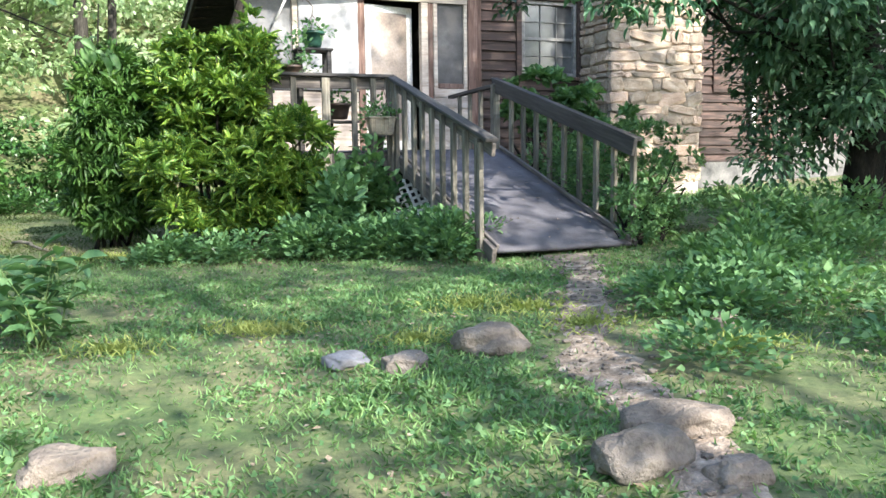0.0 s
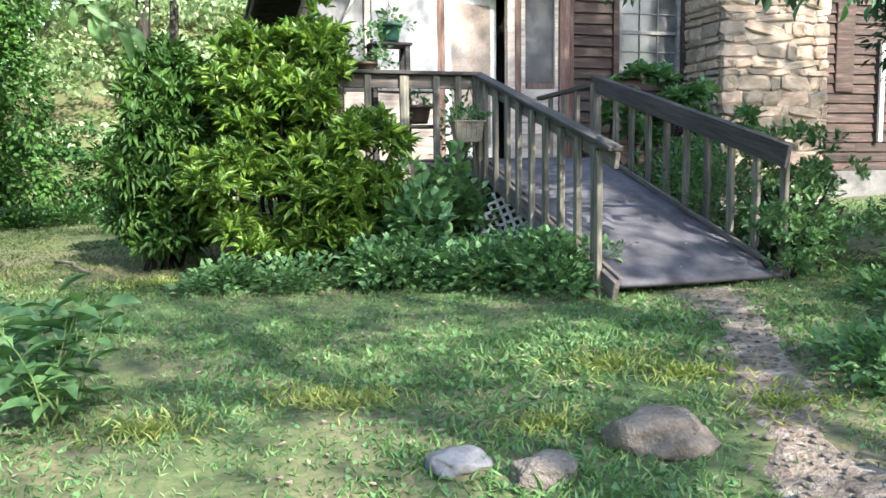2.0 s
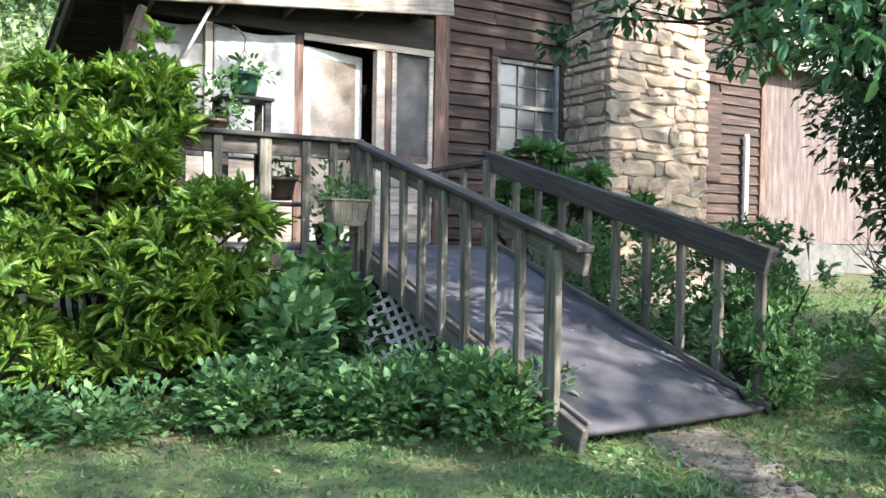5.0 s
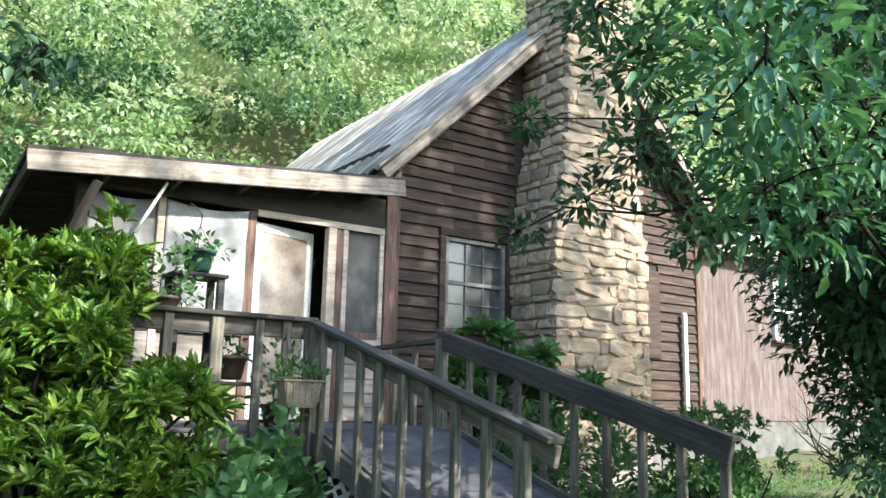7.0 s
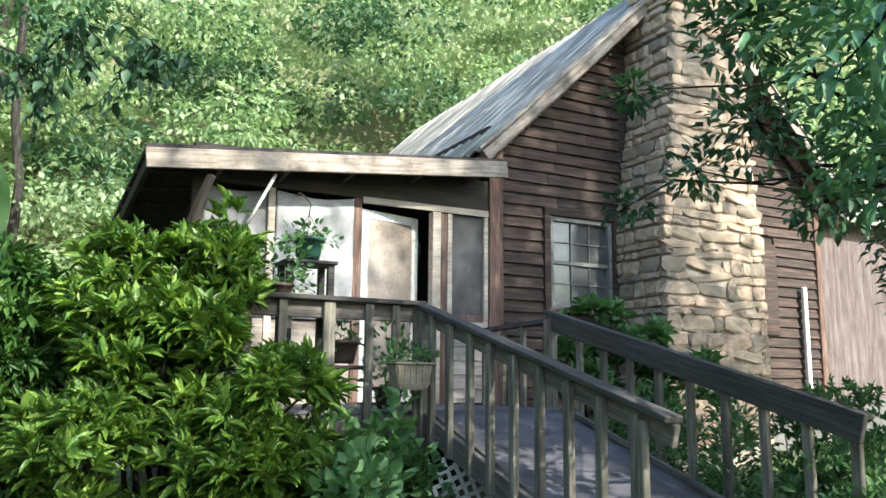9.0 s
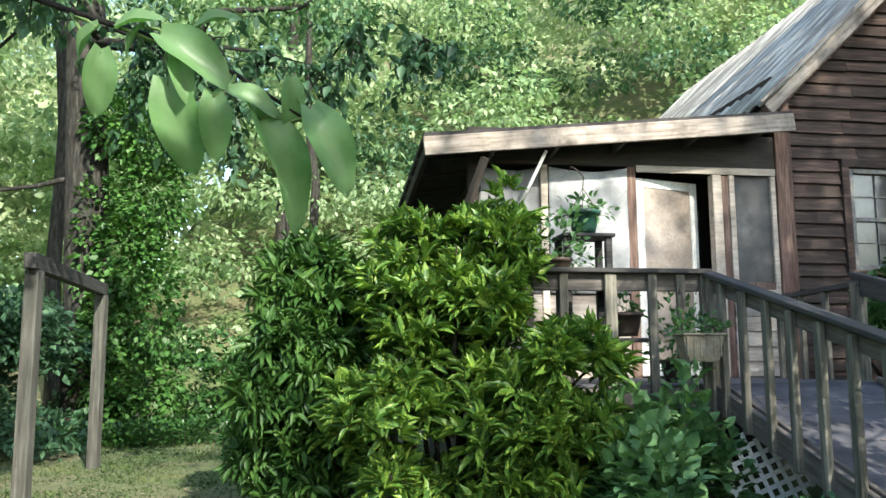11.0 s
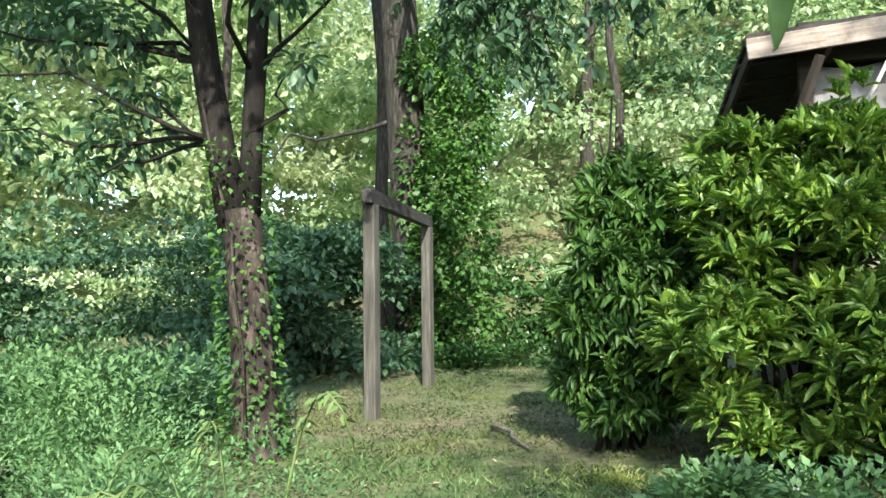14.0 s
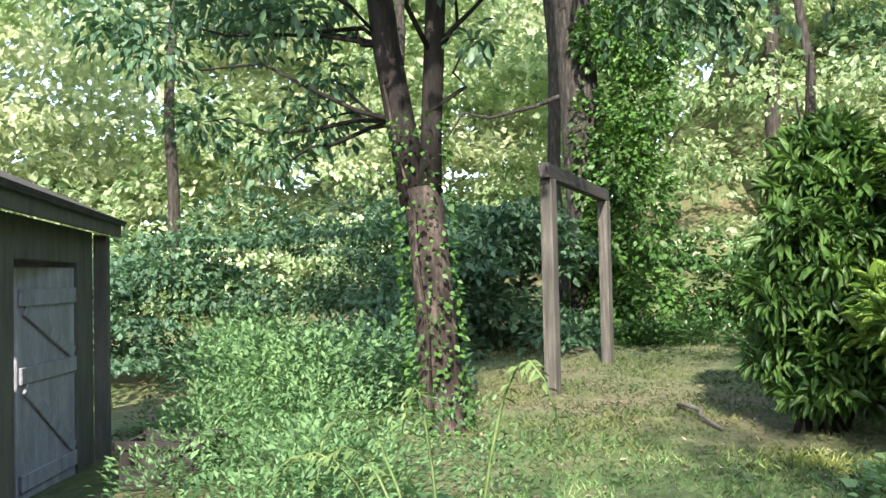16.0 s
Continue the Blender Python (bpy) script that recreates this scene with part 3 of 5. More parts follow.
for i in range(6):
    z = FLOOR + 0.01 + i * 0.165
    bm = bmesh.new()
    add_box(bm, (1.535, 0.0, z), (2.1, 0.022, z + 0.18), 0.004)
    for p in bm.verts:
        if p.co.z < z + 0.05:
            p.co.y -= 0.018
    bm_ob("plank", bm, M_pale, house)


def sheet(u0, u1, z0, z1, v, seed, mat):
    """Sagging plastic film stapled over an opening."""
    n, k = 26, 26
    vs = [(u0 + (u1 - u0) * i / n, v - 0.012 + 0.02 * noise.noise((i * 0.16 + seed, j * 0.07 + i * 0.05, 1)) + 0.012 * noise.noise((i * 0.5, j * 0.28, seed)), z0 + (z1 - z0) * j / k - (0.05 * math.sin(math.pi * i / n) if j == k else 0)) for j in range(k + 1) for i in range(n + 1)]
    o = mesh_ob("plastic_sheet", vs, [(j * (n + 1) + i, j * (n + 1) + i + 1, (j + 1) * (n + 1) + i + 1, (j + 1) * (n + 1) + i) for j in range(k) for i in range(n)], mat, house, None, True)
    o.modifiers.new("thick", "SOLIDIFY").thickness = 0.003
    return tagged(o, "wrinkled white plastic sheeting over a window")


sheet(-1.34, -0.67, 2.46, 3.86, 0.05, 3, M_sheet_shade)
sheet(-0.575, 0.325, 2.46, 3.86, 0.0, 8, M_sheet)
# screen door, ajar
door = new("screen_door")
door.parent = house
door.matrix_basis = pose(0.45, 0.04, FLOOR + 0.02, 0, 0, 16)
DW, DH = 0.86, 2.2
bm = bmesh.new()
for lo, hi in (((0, 0, 0), (0.1, 0.035, DH)), ((DW - 0.1, 0, 0), (DW, 0.035, DH)), ((0.1, 0, 0), (DW - 0.1, 0.035, 0.14)), ((0.1, 0, DH - 0.1), (DW - 0.1, 0.035, DH))):
    add_box(bm, lo, hi, 0.005)
bm_ob("frame", bm, M_white, door)
box("panel", (0.1, 0.012, 0.14), (DW - 0.1, 0.024, DH - 0.1), M_beige, door, 0)
tagged(door, "pale screen door with stained beige panel standing ajar")
# Inner walls and floor carry the room's darkness in their colour.
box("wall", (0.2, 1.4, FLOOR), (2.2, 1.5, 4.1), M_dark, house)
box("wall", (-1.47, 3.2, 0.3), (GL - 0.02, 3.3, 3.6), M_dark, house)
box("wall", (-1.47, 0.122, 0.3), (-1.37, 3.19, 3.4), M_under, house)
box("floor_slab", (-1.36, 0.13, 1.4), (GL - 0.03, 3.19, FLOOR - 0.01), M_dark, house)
# lean-to roof: falls away from the house and to the back; fascia board on its front edge
A, B = Vector((-2.0, -0.4, 4.03)), Vector((2.12, -0.4, 4.43))
Cb, Db = Vector((2.2, 3.4, 4.4)), Vector((-2.15, 3.4, 3.3))
up = Vector((0, 0, 0.05))
mesh_ob("porch_roof", [A, B, Cb, Db, A + up, B + up, Cb + up, Db + up], [(3, 2, 1, 0), (4, 5, 6, 7), (0, 1, 5, 4), (1, 2, 6, 5), (2, 3, 7, 6), (3, 0, 4, 7)], M_shingle, house)
beam("fascia_board", A + Vector((0, -0.022, -0.1)), B + Vector((0, -0.022, -0.09)), 0.04, 0.2, M_fascia, house)
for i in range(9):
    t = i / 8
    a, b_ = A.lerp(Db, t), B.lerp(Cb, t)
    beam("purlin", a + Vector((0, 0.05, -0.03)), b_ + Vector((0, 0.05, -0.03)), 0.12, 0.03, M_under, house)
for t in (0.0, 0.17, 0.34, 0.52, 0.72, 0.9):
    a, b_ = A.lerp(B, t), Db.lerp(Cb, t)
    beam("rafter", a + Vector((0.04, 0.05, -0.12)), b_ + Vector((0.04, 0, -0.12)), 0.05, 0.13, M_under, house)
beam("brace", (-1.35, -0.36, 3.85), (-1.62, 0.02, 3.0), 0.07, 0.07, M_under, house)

# ---------------------------------------------------------------- deck and ramp
deck = new("deck")
deck.matrix_basis = HM
tagged(deck, "raised timber deck with grey weathered railing", "deck")
box("platform", (-2.4, -2.02, FLOOR - 0.03), (1.85, -0.04, FLOOR), M_ramp, deck)
beam("joist", (-2.4, -2.0, FLOOR - 0.12), (0.18, -2.0, FLOOR - 0.12), 0.05, 0.17, M_railx, deck)
for u in (-2.3, -0.65, 0.2, 1.8):
    for v in (-1.9, -0.3):
        p = hw(u, v)
        box("post", (u - 0.05, v - 0.05, gz(p.x, p.y) - 0.1), (u + 0.05, v + 0.05, FLOOR - 0.03), M_rail, deck)
RAIL = 2.5
beam("rail_cap", (-2.4, -2.06, RAIL - 0.02), (0.22, -2.06, RAIL - 0.02), 0.14, 0.04, M_darkrail, deck)
beam("rail_board", (-2.4, -2.03, RAIL - 0.115), (0.2, -2.03, RAIL - 0.115), 0.04, 0.14, M_railx, deck)
for i, u in enumerate((-2.3, -2.0, -1.7, -1.35, -1.06, -0.66, -0.3, -0.05, 0.17)):
    w = 0.05 if u in (-0.66, 0.17) else 0.036
    box("baluster", (u - w, -2.1, 1.15 if w < 0.05 else 0.45), (u + w, -2.055, RAIL - 0.045), M_rail, deck)
box("post", (0.16, -2.16, 0.5), (0.25, -2.075, RAIL - 0.05), M_rail, deck)
beam("rail_cap", (1.77, -1.85, RAIL - 0.08), (1.77, -0.1, RAIL - 0.12), 0.09, 0.05, M_darkrail, deck)
for v in (-1.3, -0.9, -0.5):
    box("baluster", (1.74, v - 0.03, FLOOR), (1.79, v + 0.03, RAIL - 0.1), M_rail, deck)

ramp = new("ramp")
ramp.matrix_basis = HM
tagged(ramp, "sloping entrance ramp covered in dark felt, with timber handrails", "ramp")
RV0, RZ0 = -5.2, 0.57


def ramp_z(v):
    return RZ0 + (FLOOR - RZ0) * min(1, (v - RV0) / (-2.02 - RV0))


rows_r = 24
rv = []
for i in range(rows_r + 1):
    v = RV0 + (-2.03 - RV0) * i / rows_r
    for k in range(9):
        u = 0.24 + 1.5 * k / 8
        rv.append((u, v, ramp_z(v) + 0.008 * noise.noise((u * 3, v * 3, 2))))
rs = mesh_ob("ramp_surface", rv, [(i * 9 + k, i * 9 + k + 1, (i + 1) * 9 + k + 1, (i + 1) * 9 + k) for i in range(rows_r) for k in range(8)], M_ramp, ramp, None, True)
sd = rs.modifiers.new("thick", "SOLIDIFY")
sd.thickness, sd.offset = 0.04, -1
for u in (0.21, 1.77):
    beam("stringer", (u, RV0, RZ0 - 0.07), (u, -2.03, FLOOR - 0.07), 0.05, 0.18, M_railx, ramp)
    beam("curb", (u + (0.04 if u < 1 else -0.04), RV0, RZ0 + 0.025), (u + (0.04 if u < 1 else -0.04), -2.03, FLOOR + 0.025), 0.035, 0.05, M_railx, ramp)
RE = 1.62
beam("rail_cap", (0.2, -5.2, RE - 0.02), (0.2, -2.02, RAIL - 0.02), 0.13, 0.04, M_darkrail, ramp)
beam("rail_board", (0.22, -5.19, RE - 0.11), (0.22, -2.05, RAIL - 0.11), 0.04, 0.13, M_railx, ramp)
for i in range(9):
    v = -2.35 - i * 0.322
    t = (v + 5.1) / 3.08
    z = RE + (RAIL - RE) * t
    tilt = 0.012 * noise.noise((i * 1.3, 2, 5))
    box("baluster", (0.145 + tilt, v - 0.034, ramp_z(v) - 0.16), (0.195 + tilt, v + 0.034, z - 0.05), M_rail, ramp)
box("post", (0.15, -5.0, 0.4), (0.198, -4.91, RE - 0.03), M_rail, ramp)
beam("rail_cap", (1.8, -5.2, 1.6), (1.8, -1.69, 2.52), 0.1, 0.035, M_darkrail, ramp)
beam("rail_board", (1.77, -5.18, 1.515), (1.77, -1.72, 2.43), 0.045, 0.17, M_darkrail, ramp)
box("post", (1.72, -1.84, 1.3), (1.82, -1.74, 2.43), M_rail, ramp)
for i in range(9):
    v = -2.2 - i * 0.36
    z = 1.515 + 0.915 * (v + 5.18) / 3.46
    if v > -5.15:
        box("baluster", (1.8, v - 0.036, ramp_z(v) - 0.18), (1.845, v + 0.036, z - 0.02), M_rail, ramp)

# ---------------------------------------------------------------- plants
def leafy_bush(name, centre, lumps, count, length, width, mat, seed, label, category="shrub", shape=LEAF_LONG, stems=10, whorl=7, rise=1.0, lift=0.35):
    """A bush of whorls of leaves at the ends of shoots."""
    rng = np.random.default_rng(seed)
    root = new(name)
    root.location = centre
    cs, rs = [l[0] for l in lumps], [l[1] for l in lumps]
    n = count // whorl
    tuft = max(30, n // 13)
    C, _ = clump_points(rng, cs, rs, tuft, 0.75)
    P, D = clump_points(rng, C, np.stack([rng.uniform(0.1, 0.2, tuft)] * 2 + [rng.uniform(0.06, 0.12, tuft)], 1), n, 0.5)
    P[:, 2] += 0.05
    keep = P[:, 2] > 0.05
    P, D = P[keep], D[keep]
    D = D * 0.7 + np.array([0, 0, 0.75 * rise])
    D /= np.linalg.norm(D, axis=1)[:, None]
    pos, way = [], []
    for k in range(whorl):
        a = rng.uniform(0, 6.28, len(P))
        side = np.cross(D, np.stack([np.cos(a), np.sin(a), 0.3 * np.ones(len(P))], 1))
        side /= np.linalg.norm(side, axis=1)[:, None]
        pos.append(P + D * (0.05 * k / whorl - 0.03))
        way.append(side * 0.75 + D * (lift + 0.75 * k / whorl))
    leaves("foliage", np.concatenate(pos), np.concatenate(way), length, width, mat, root, shape, seed, 0.16)
    st = []
    for i in range(stems):
        c = Vector(cs[i % len(cs)]) + Vector(rng.normal(0, 0.2, 3))
        st.append((wander((rng.normal(0, 0.12), rng.normal(0, 0.12), -0.1), c, 5, 0.05, rng), [0.03, 0.026, 0.022, 0.018, 0.013, 0.008]))
    tubes("stem", st, M_barkd, root, 6)
    return tagged(root, label, category)


g = gz(-0.6, 10.1)
leafy_bush("aucuba_bush", (-0.6, 10.1, g), [((0.76, -0.35, 1.15), (0.36, 0.36, 0.38)), ((0.6, -0.3, 0.65), (0.44, 0.38, 0.38)), ((0.0, 0, 1.5), (0.55, 0.5, 0.4)), ((0.3, 0.0, 1.75), (0.4, 0.38, 0.34)), ((-0.28, 0.0, 1.75), (0.38, 0.36, 0.32)), ((-0.28, 0.15, 2.1), (0.36, 0.34, 0.32)), ((0.3, 0.1, 2.15), (0.36, 0.34, 0.32)), ((0.3, 0.1, 2.55), (0.14, 0.14, 0.2)), ((-0.5, -0.35, 0.8), (0.42, 0.38, 0.4)), ((0.1, -0.25, 0.7), (0.35, 0.35, 0.38)), ((-0.2, -0.4, 0.35), (0.4, 0.28, 0.22))],
           15500, 0.17, 0.29, M_aucuba, 11, "dense glossy aucuba bush with yellow-speckled leaves beside the deck", stems=16)
g = gz(-1.87, 10.5)
leafy_bush("evergreen_shrub", (-1.87, 10.5, g), [((0, 0, 0.55), (0.44, 0.44, 0.4)), ((0, 0, 1.05), (0.6, 0.58, 0.46)), ((0.0, 0, 1.5), (0.52, 0.5, 0.42)), ((0.02, 0, 1.9), (0.34, 0.34, 0.38)), ((0.03, 0, 2.3), (0.12, 0.12, 0.26)), ((0.03, 0, 2.55), (0.04, 0.04, 0.14))],
           13000, 0.15, 0.28, M_cone, 12, "dark cone-shaped evergreen shrub on the lawn", stems=9, rise=0.2, lift=-0.1)


def tree_limbs(rng, base, height, r0, n, spread, start=0.4, lean=(0, 0)):
    top = Vector(base) + Vector((lean[0], lean[1], height))
    trunk = wander(base, top, 9, height * 0.012, rng)
    trunk[0] = Vector(base)
    rad = [r0 * (1.25 if i == 0 else 1.0) * (1 - 0.085 * i) for i in range(10)]
    parts, tips = [(trunk, rad)], []
    for i in range(n):
        t = start + (1 - start) * (i + rng.uniform(0, 0.8)) / n
        k = min(int(t * 9), 8)
        p = trunk[k].lerp(trunk[k + 1], t * 9 - k)
        a = i * 2.4 + rng.uniform(-0.4, 0.4)
        ln = spread * rng.uniform(0.6, 1.1) * (1.15 - 0.6 * t)
        e = p + Vector((math.cos(a) * ln, math.sin(a) * ln, ln * rng.uniform(0.1, 0.6)))
        br = wander(p, e, 5, ln * 0.05, rng)
        rr = rad[k] * 0.42
        parts.append((br, [rr * (1 - 0.17 * j) for j in range(6)]))
        tips += br[2:]
    tips.append(trunk[-1])
    return parts, tips


def tree(name, x, y, height, r0, n, spread, lumps_r, count, length, width, bark, leaf, seed, label, start=0.4, lean=(0, 0), shape=LEAF_OVAL, sides=9):
    rng = np.random.default_rng(seed)
    root = new(name)
    root.location = (x, y, gz(x, y) - 0.08)
    parts, tips = tree_limbs(rng, (0, 0, 0), height, r0, n, spread, start, lean)
    tubes("trunk", parts[:1], bark, root, 14)
    tubes("branch", parts[1:], bark, root, 6)
    cs = [tuple(t + Vector(rng.normal(0, 0.3, 3))) for t in tips for _ in range(2)]
    rs = [tuple(lumps_r * rng.uniform(0.6, 1.2) * np.array([1, 1, 0.62])) for _ in cs]
    P, D = clump_points(rng, cs, rs, count, 0.2)
    D = D * 0.6 + np.array([0, 0, -0.35])
    leaves("foliage", P, D, length, width, leaf, root, shape, seed, 0.4, 0.6)
    return tagged(root, label, "tree")

# spreading tree beside the ramp: trunk, long limbs, hanging sprays
def side_tree():
    rng = np.random.default_rng(21)
    root = new("side_tree")
    bx, by = 6.5, 8.0
    root.location = (bx, by, gz(bx, by) - 0.1)
    o = Vector(root.location)
    lumps = [((2.7, 6.5, 3.4), 0.5), ((2.1, 5.95, 3.3), 0.6), ((3.17, 6.28, 3.35), 0.6), ((2.65, 6.45, 2.9), 0.4), ((3.3, 6.7, 2.85), 0.5), ((2.9, 7.8, 4.1), 0.38), ((2.6, 7.8, 4.5), 0.36),
             ((2.9, 8.4, 3.3), 0.24), ((3.5, 7.8, 3.0), 0.3), ((4.95, 7.5, 2.5), 0.45), ((5.2, 7.9, 1.9), 0.5), ((5.1, 7.7, 1.4), 0.45), ((3.0, 6.9, 4.4), 0.7), ((2.6, 8.85, 3.1), 0.18), ((2.65, 8.8, 4.0), 0.2)]
    lumps += [((3.0, 6.7, 3.3), 0.55), ((3.2, 8.1, 3.6), 0.45), ((4.7, 8.2, 3.5), 0.65), ((5.6, 8.4, 2.6), 0.8), ((5.8, 7.6, 2.2), 0.6), ((6.6, 8.6, 3.4), 1.0), ((4.2, 7.2, 4.6), 1.0), ((5.6, 7.6, 4.9), 1.2), ((7.4, 7.4, 4.2), 1.1), ((6.4, 6.6, 3.3), 0.8), ((4.8, 6.8, 3.0), 0.7), ((6.0, 8.2, 6.0), 1.2), ((5.95, 8.2, 1.7), 0.6), ((6.4, 8.5, 2.2), 0.8), ((5.8, 8.0, 2.6), 0.7), ((6.9, 7.8, 1.7), 0.6), ((6.2, 9.0, 3.2), 0.9), ((7.2, 8.8, 2.6), 0.9),
             ((4.5, 7.8, 3.15), 0.5), ((5.1, 7.9, 2.75), 0.6), ((5.4, 7.2, 3.0), 0.7), ((5.7, 7.3, 2.0), 0.5)]
    trunk = wander((0, 0, 0), (-0.3, 0.1, 4.6), 7, 0.08, rng)
    parts = [(trunk, [0.26, 0.21, 0.19, 0.17, 0.15, 0.13, 0.1, 0.07]), (wander((0.25, 0.1, 0), (0.6, 0.3, 3.6), 6, 0.08, rng), [0.15, 0.13, 0.12, 0.1, 0.09, 0.07, 0.05])]
    tubes("trunk", parts, M_barkd, root, 12)
    limbs = []
    for i, (c, r) in enumerate(lumps):
        p = trunk[2 + i % 5]
        limbs.append((wander(p, Vector(c) - o, 7, 0.12, rng), [0.035, 0.03, 0.025, 0.02, 0.016, 0.012, 0.009, 0.005]))
    for c, r in lumps:
        for _ in range(5):
            e = Vector(c) - o + Vector(rng.normal(0, 0.55, 3)) * r
            limbs.append((wander(Vector(c) - o, e, 3, 0.03, rng), [0.008, 0.006, 0.004, 0.002]))
    tubes("branch", limbs, M_barkd, root, 5)
    cs = [tuple(Vector(c) - o) for c, r in lumps]
    rs = [(r, r, r * 0.8) for c, r in lumps]
    P, D = clump_points(rng, cs, rs, 30000, 0.05)
    D = D * 0.7 + np.array([-0.15, -0.15, -0.15])
    near = (P[:, 0] + o.x < 3.7) & (P[:, 1] + o.y < 7.0)
    some = near & (rng.uniform(0, 1, len(P)) < 0.36)
    tagged(leaves("foliage", P[some], D[some], 0.125, 0.4, M_spray, root, LEAF_LONG, 22, 0.3, 1.6), kind="stuff")
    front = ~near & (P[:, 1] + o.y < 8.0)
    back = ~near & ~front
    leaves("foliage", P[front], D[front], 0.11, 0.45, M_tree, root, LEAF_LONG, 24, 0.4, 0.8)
    # Back leaves get the darker copy, as if shaded by the crown.
    leaves("foliage", P[back], D[back], 0.105, 0.5, M_tree_shade, root, LEAF_OVAL, 23, 0.4, 0.8)
    return tagged(root, "spreading broadleaf tree with hanging green sprays beside the ramp", "tree")


side_tree()

# near branch with large heart-shaped leaves
def heart_leaf(n=12):
    """Outline halves of a broad heart-shaped leaf, cupped along its midrib."""
    vs, fs = [], []
    for i in range(n + 1):
        t = i / n
        w = 0.95 * (0.03 + t) ** 0.45 * max(0.0, 1 - t) ** 0.62
        y = t - (0.08 if i == 0 else 0)
        droop = -0.3 * t * t
        for k in (-1, -0.5, 0, 0.5, 1):
            vs.append((w * k, y - 0.06 * abs(k) * (1 - t), droop + 0.2 * abs(k) * w * 2 + 0.025 * math.sin(9 * t + 3 * k)))
    for i in range(n):
        for k in range(4):
            fs.append((i * 5 + k, i * 5 + k + 1, (i + 1) * 5 + k + 1))
            fs.append((i * 5 + k, (i + 1) * 5 + k + 1, (i + 1) * 5 + k))
    return vs, fs


def near_branch():
    rng = np.random.default_rng(5)
    root = new("redbud_tree")
    root.location = (-3.7, 1.5, gz(-3.7, 1.5) - 0.1)
    o = Vector(root.location)
    tubes("trunk", [(wander((0, 0, 0), (0.2, 0.4, 3.6), 6, 0.05, rng), [0.09, 0.075, 0.07, 0.06, 0.05, 0.04, 0.03])], M_barkd, root, 10)
    pts = [Vector(p) - o for p in ((-3.5, 1.9, 3.3), (-2.8, 2.9, 2.95), (-1.9, 4.0, 2.5), (-1.3, 4.36, 2.2), (-0.97, 4.33, 2.06), (-0.88, 4.33, 2.03), (-0.82, 4.33, 2.0), (-0.76, 4.33, 1.96))]
    tubes("branch", [(pts, [0.016, 0.012, 0.008, 0.005, 0.003, 0.0025, 0.002, 0.0015])], M_barkd, root, 6)
    spots = (((-0.88, 4.33, 1.99), (0.27, 0.12, -0.96)), ((-0.94, 4.33, 2.02), (-0.08, 0.15, -0.99)), ((-0.88, 4.32, 2.03), (0.85, 0.02, -0.52)), ((-0.87, 4.32, 2.01), (0.35, 0.11, -0.93)), ((-0.77, 4.32, 1.99), (0.00, 0.14, -0.99)), ((-0.80, 4.33, 1.96), (0.47, 0.10, -0.88)), ((-0.75, 4.32, 1.96), (0.48, 0.09, -0.87)), ((-0.82, 4.32, 1.98), (0.95, -0.02, -0.32)), ((-0.92, 4.32, 2.04), (0.93, -0.12, 0.34)), ((-0.94, 4.32, 2.04), (-0.76, 0.15, -0.63)), ((-0.84, 4.33, 1.98), (0.09, 0.14, -0.99)), ((-0.90, 4.32, 2.04), (-0.70, 0.15, -0.70)), ((-0.85, 4.32, 2.04), (0.92, -0.12, 0.39)))
    sizes = (0.083, 0.058, 0.074, 0.041, 0.043, 0.109, 0.077, 0.046, 0.041, 0.038, 0.058, 0.031, 0.037)
    for i, ((at, way), size) in enumerate(zip(spots, sizes)):
        at = Vector(at) - o
        y = (Vector(way) + Vector((0, -0.25 + 0.35 * rng.uniform(), 0))).normalized()
        face = Vector((rng.normal(0, 0.45), -0.75, 0.75 + rng.normal(0, 0.2)))
        x = y.cross(face).normalized()
        z = x.cross(y)
        vs, fs = heart_leaf()
        lw = size * (0.4 if size > 0.09 else 0.52)
        me_m = Matrix((x, y, z)).transposed().to_4x4()
        me_m.translation = at
        mesh_ob("leaf", [(a * lw, b * size * 0.95, c * size) for a, b, c in vs], fs, M_heart, root, me_m, True)
        j = min(range(3, len(pts)), key=lambda k: (pts[k] - at).length)
        tubes("leaf_stalk", [(wander(pts[j], at, 3, 0.004, rng), [0.002, 0.0018, 0.0016, 0.0014])], M_stalk, root, 5)
    # Unseen overhead cluster and its branch, added to keep sun off the near leaves.
    P = np.array([tuple(Vector((-0.2, 3.0, 3.1)) - o + Vector(rng.normal(0, 1, 3)) * 0.24) for _ in range(170)])
    leaves("foliage", P, rng.normal(0, 1, P.shape) + np.array([0, 0, -0.4]), 0.1, 0.9, M_redbud, root, LEAF_OVAL, 931, 0.2)
    tubes("branch", [(wander(pts[1], Vector((-0.2, 3.0, 3.15)) - o, 6, 0.05, rng), [0.012, 0.011, 0.01, 0.008, 0.006, 0.004, 0.003])], M_barkd, root, 6)
    P = np.array([tuple(Vector((-3.5, 1.9, 3.6)) - o + Vector(rng.normal(0, 0.5, 3))) for _ in range(500)])
    leaves("foliage", P, rng.normal(0, 1, P.shape) + np.array([0, 0, -0.6]), 0.09, 0.9, M_redbud, root, LEAF_OVAL, 930, 0.2)
    return tagged(root, "small redbud tree with overhanging large pale green heart-shaped leaves", "tree")


near_branch()

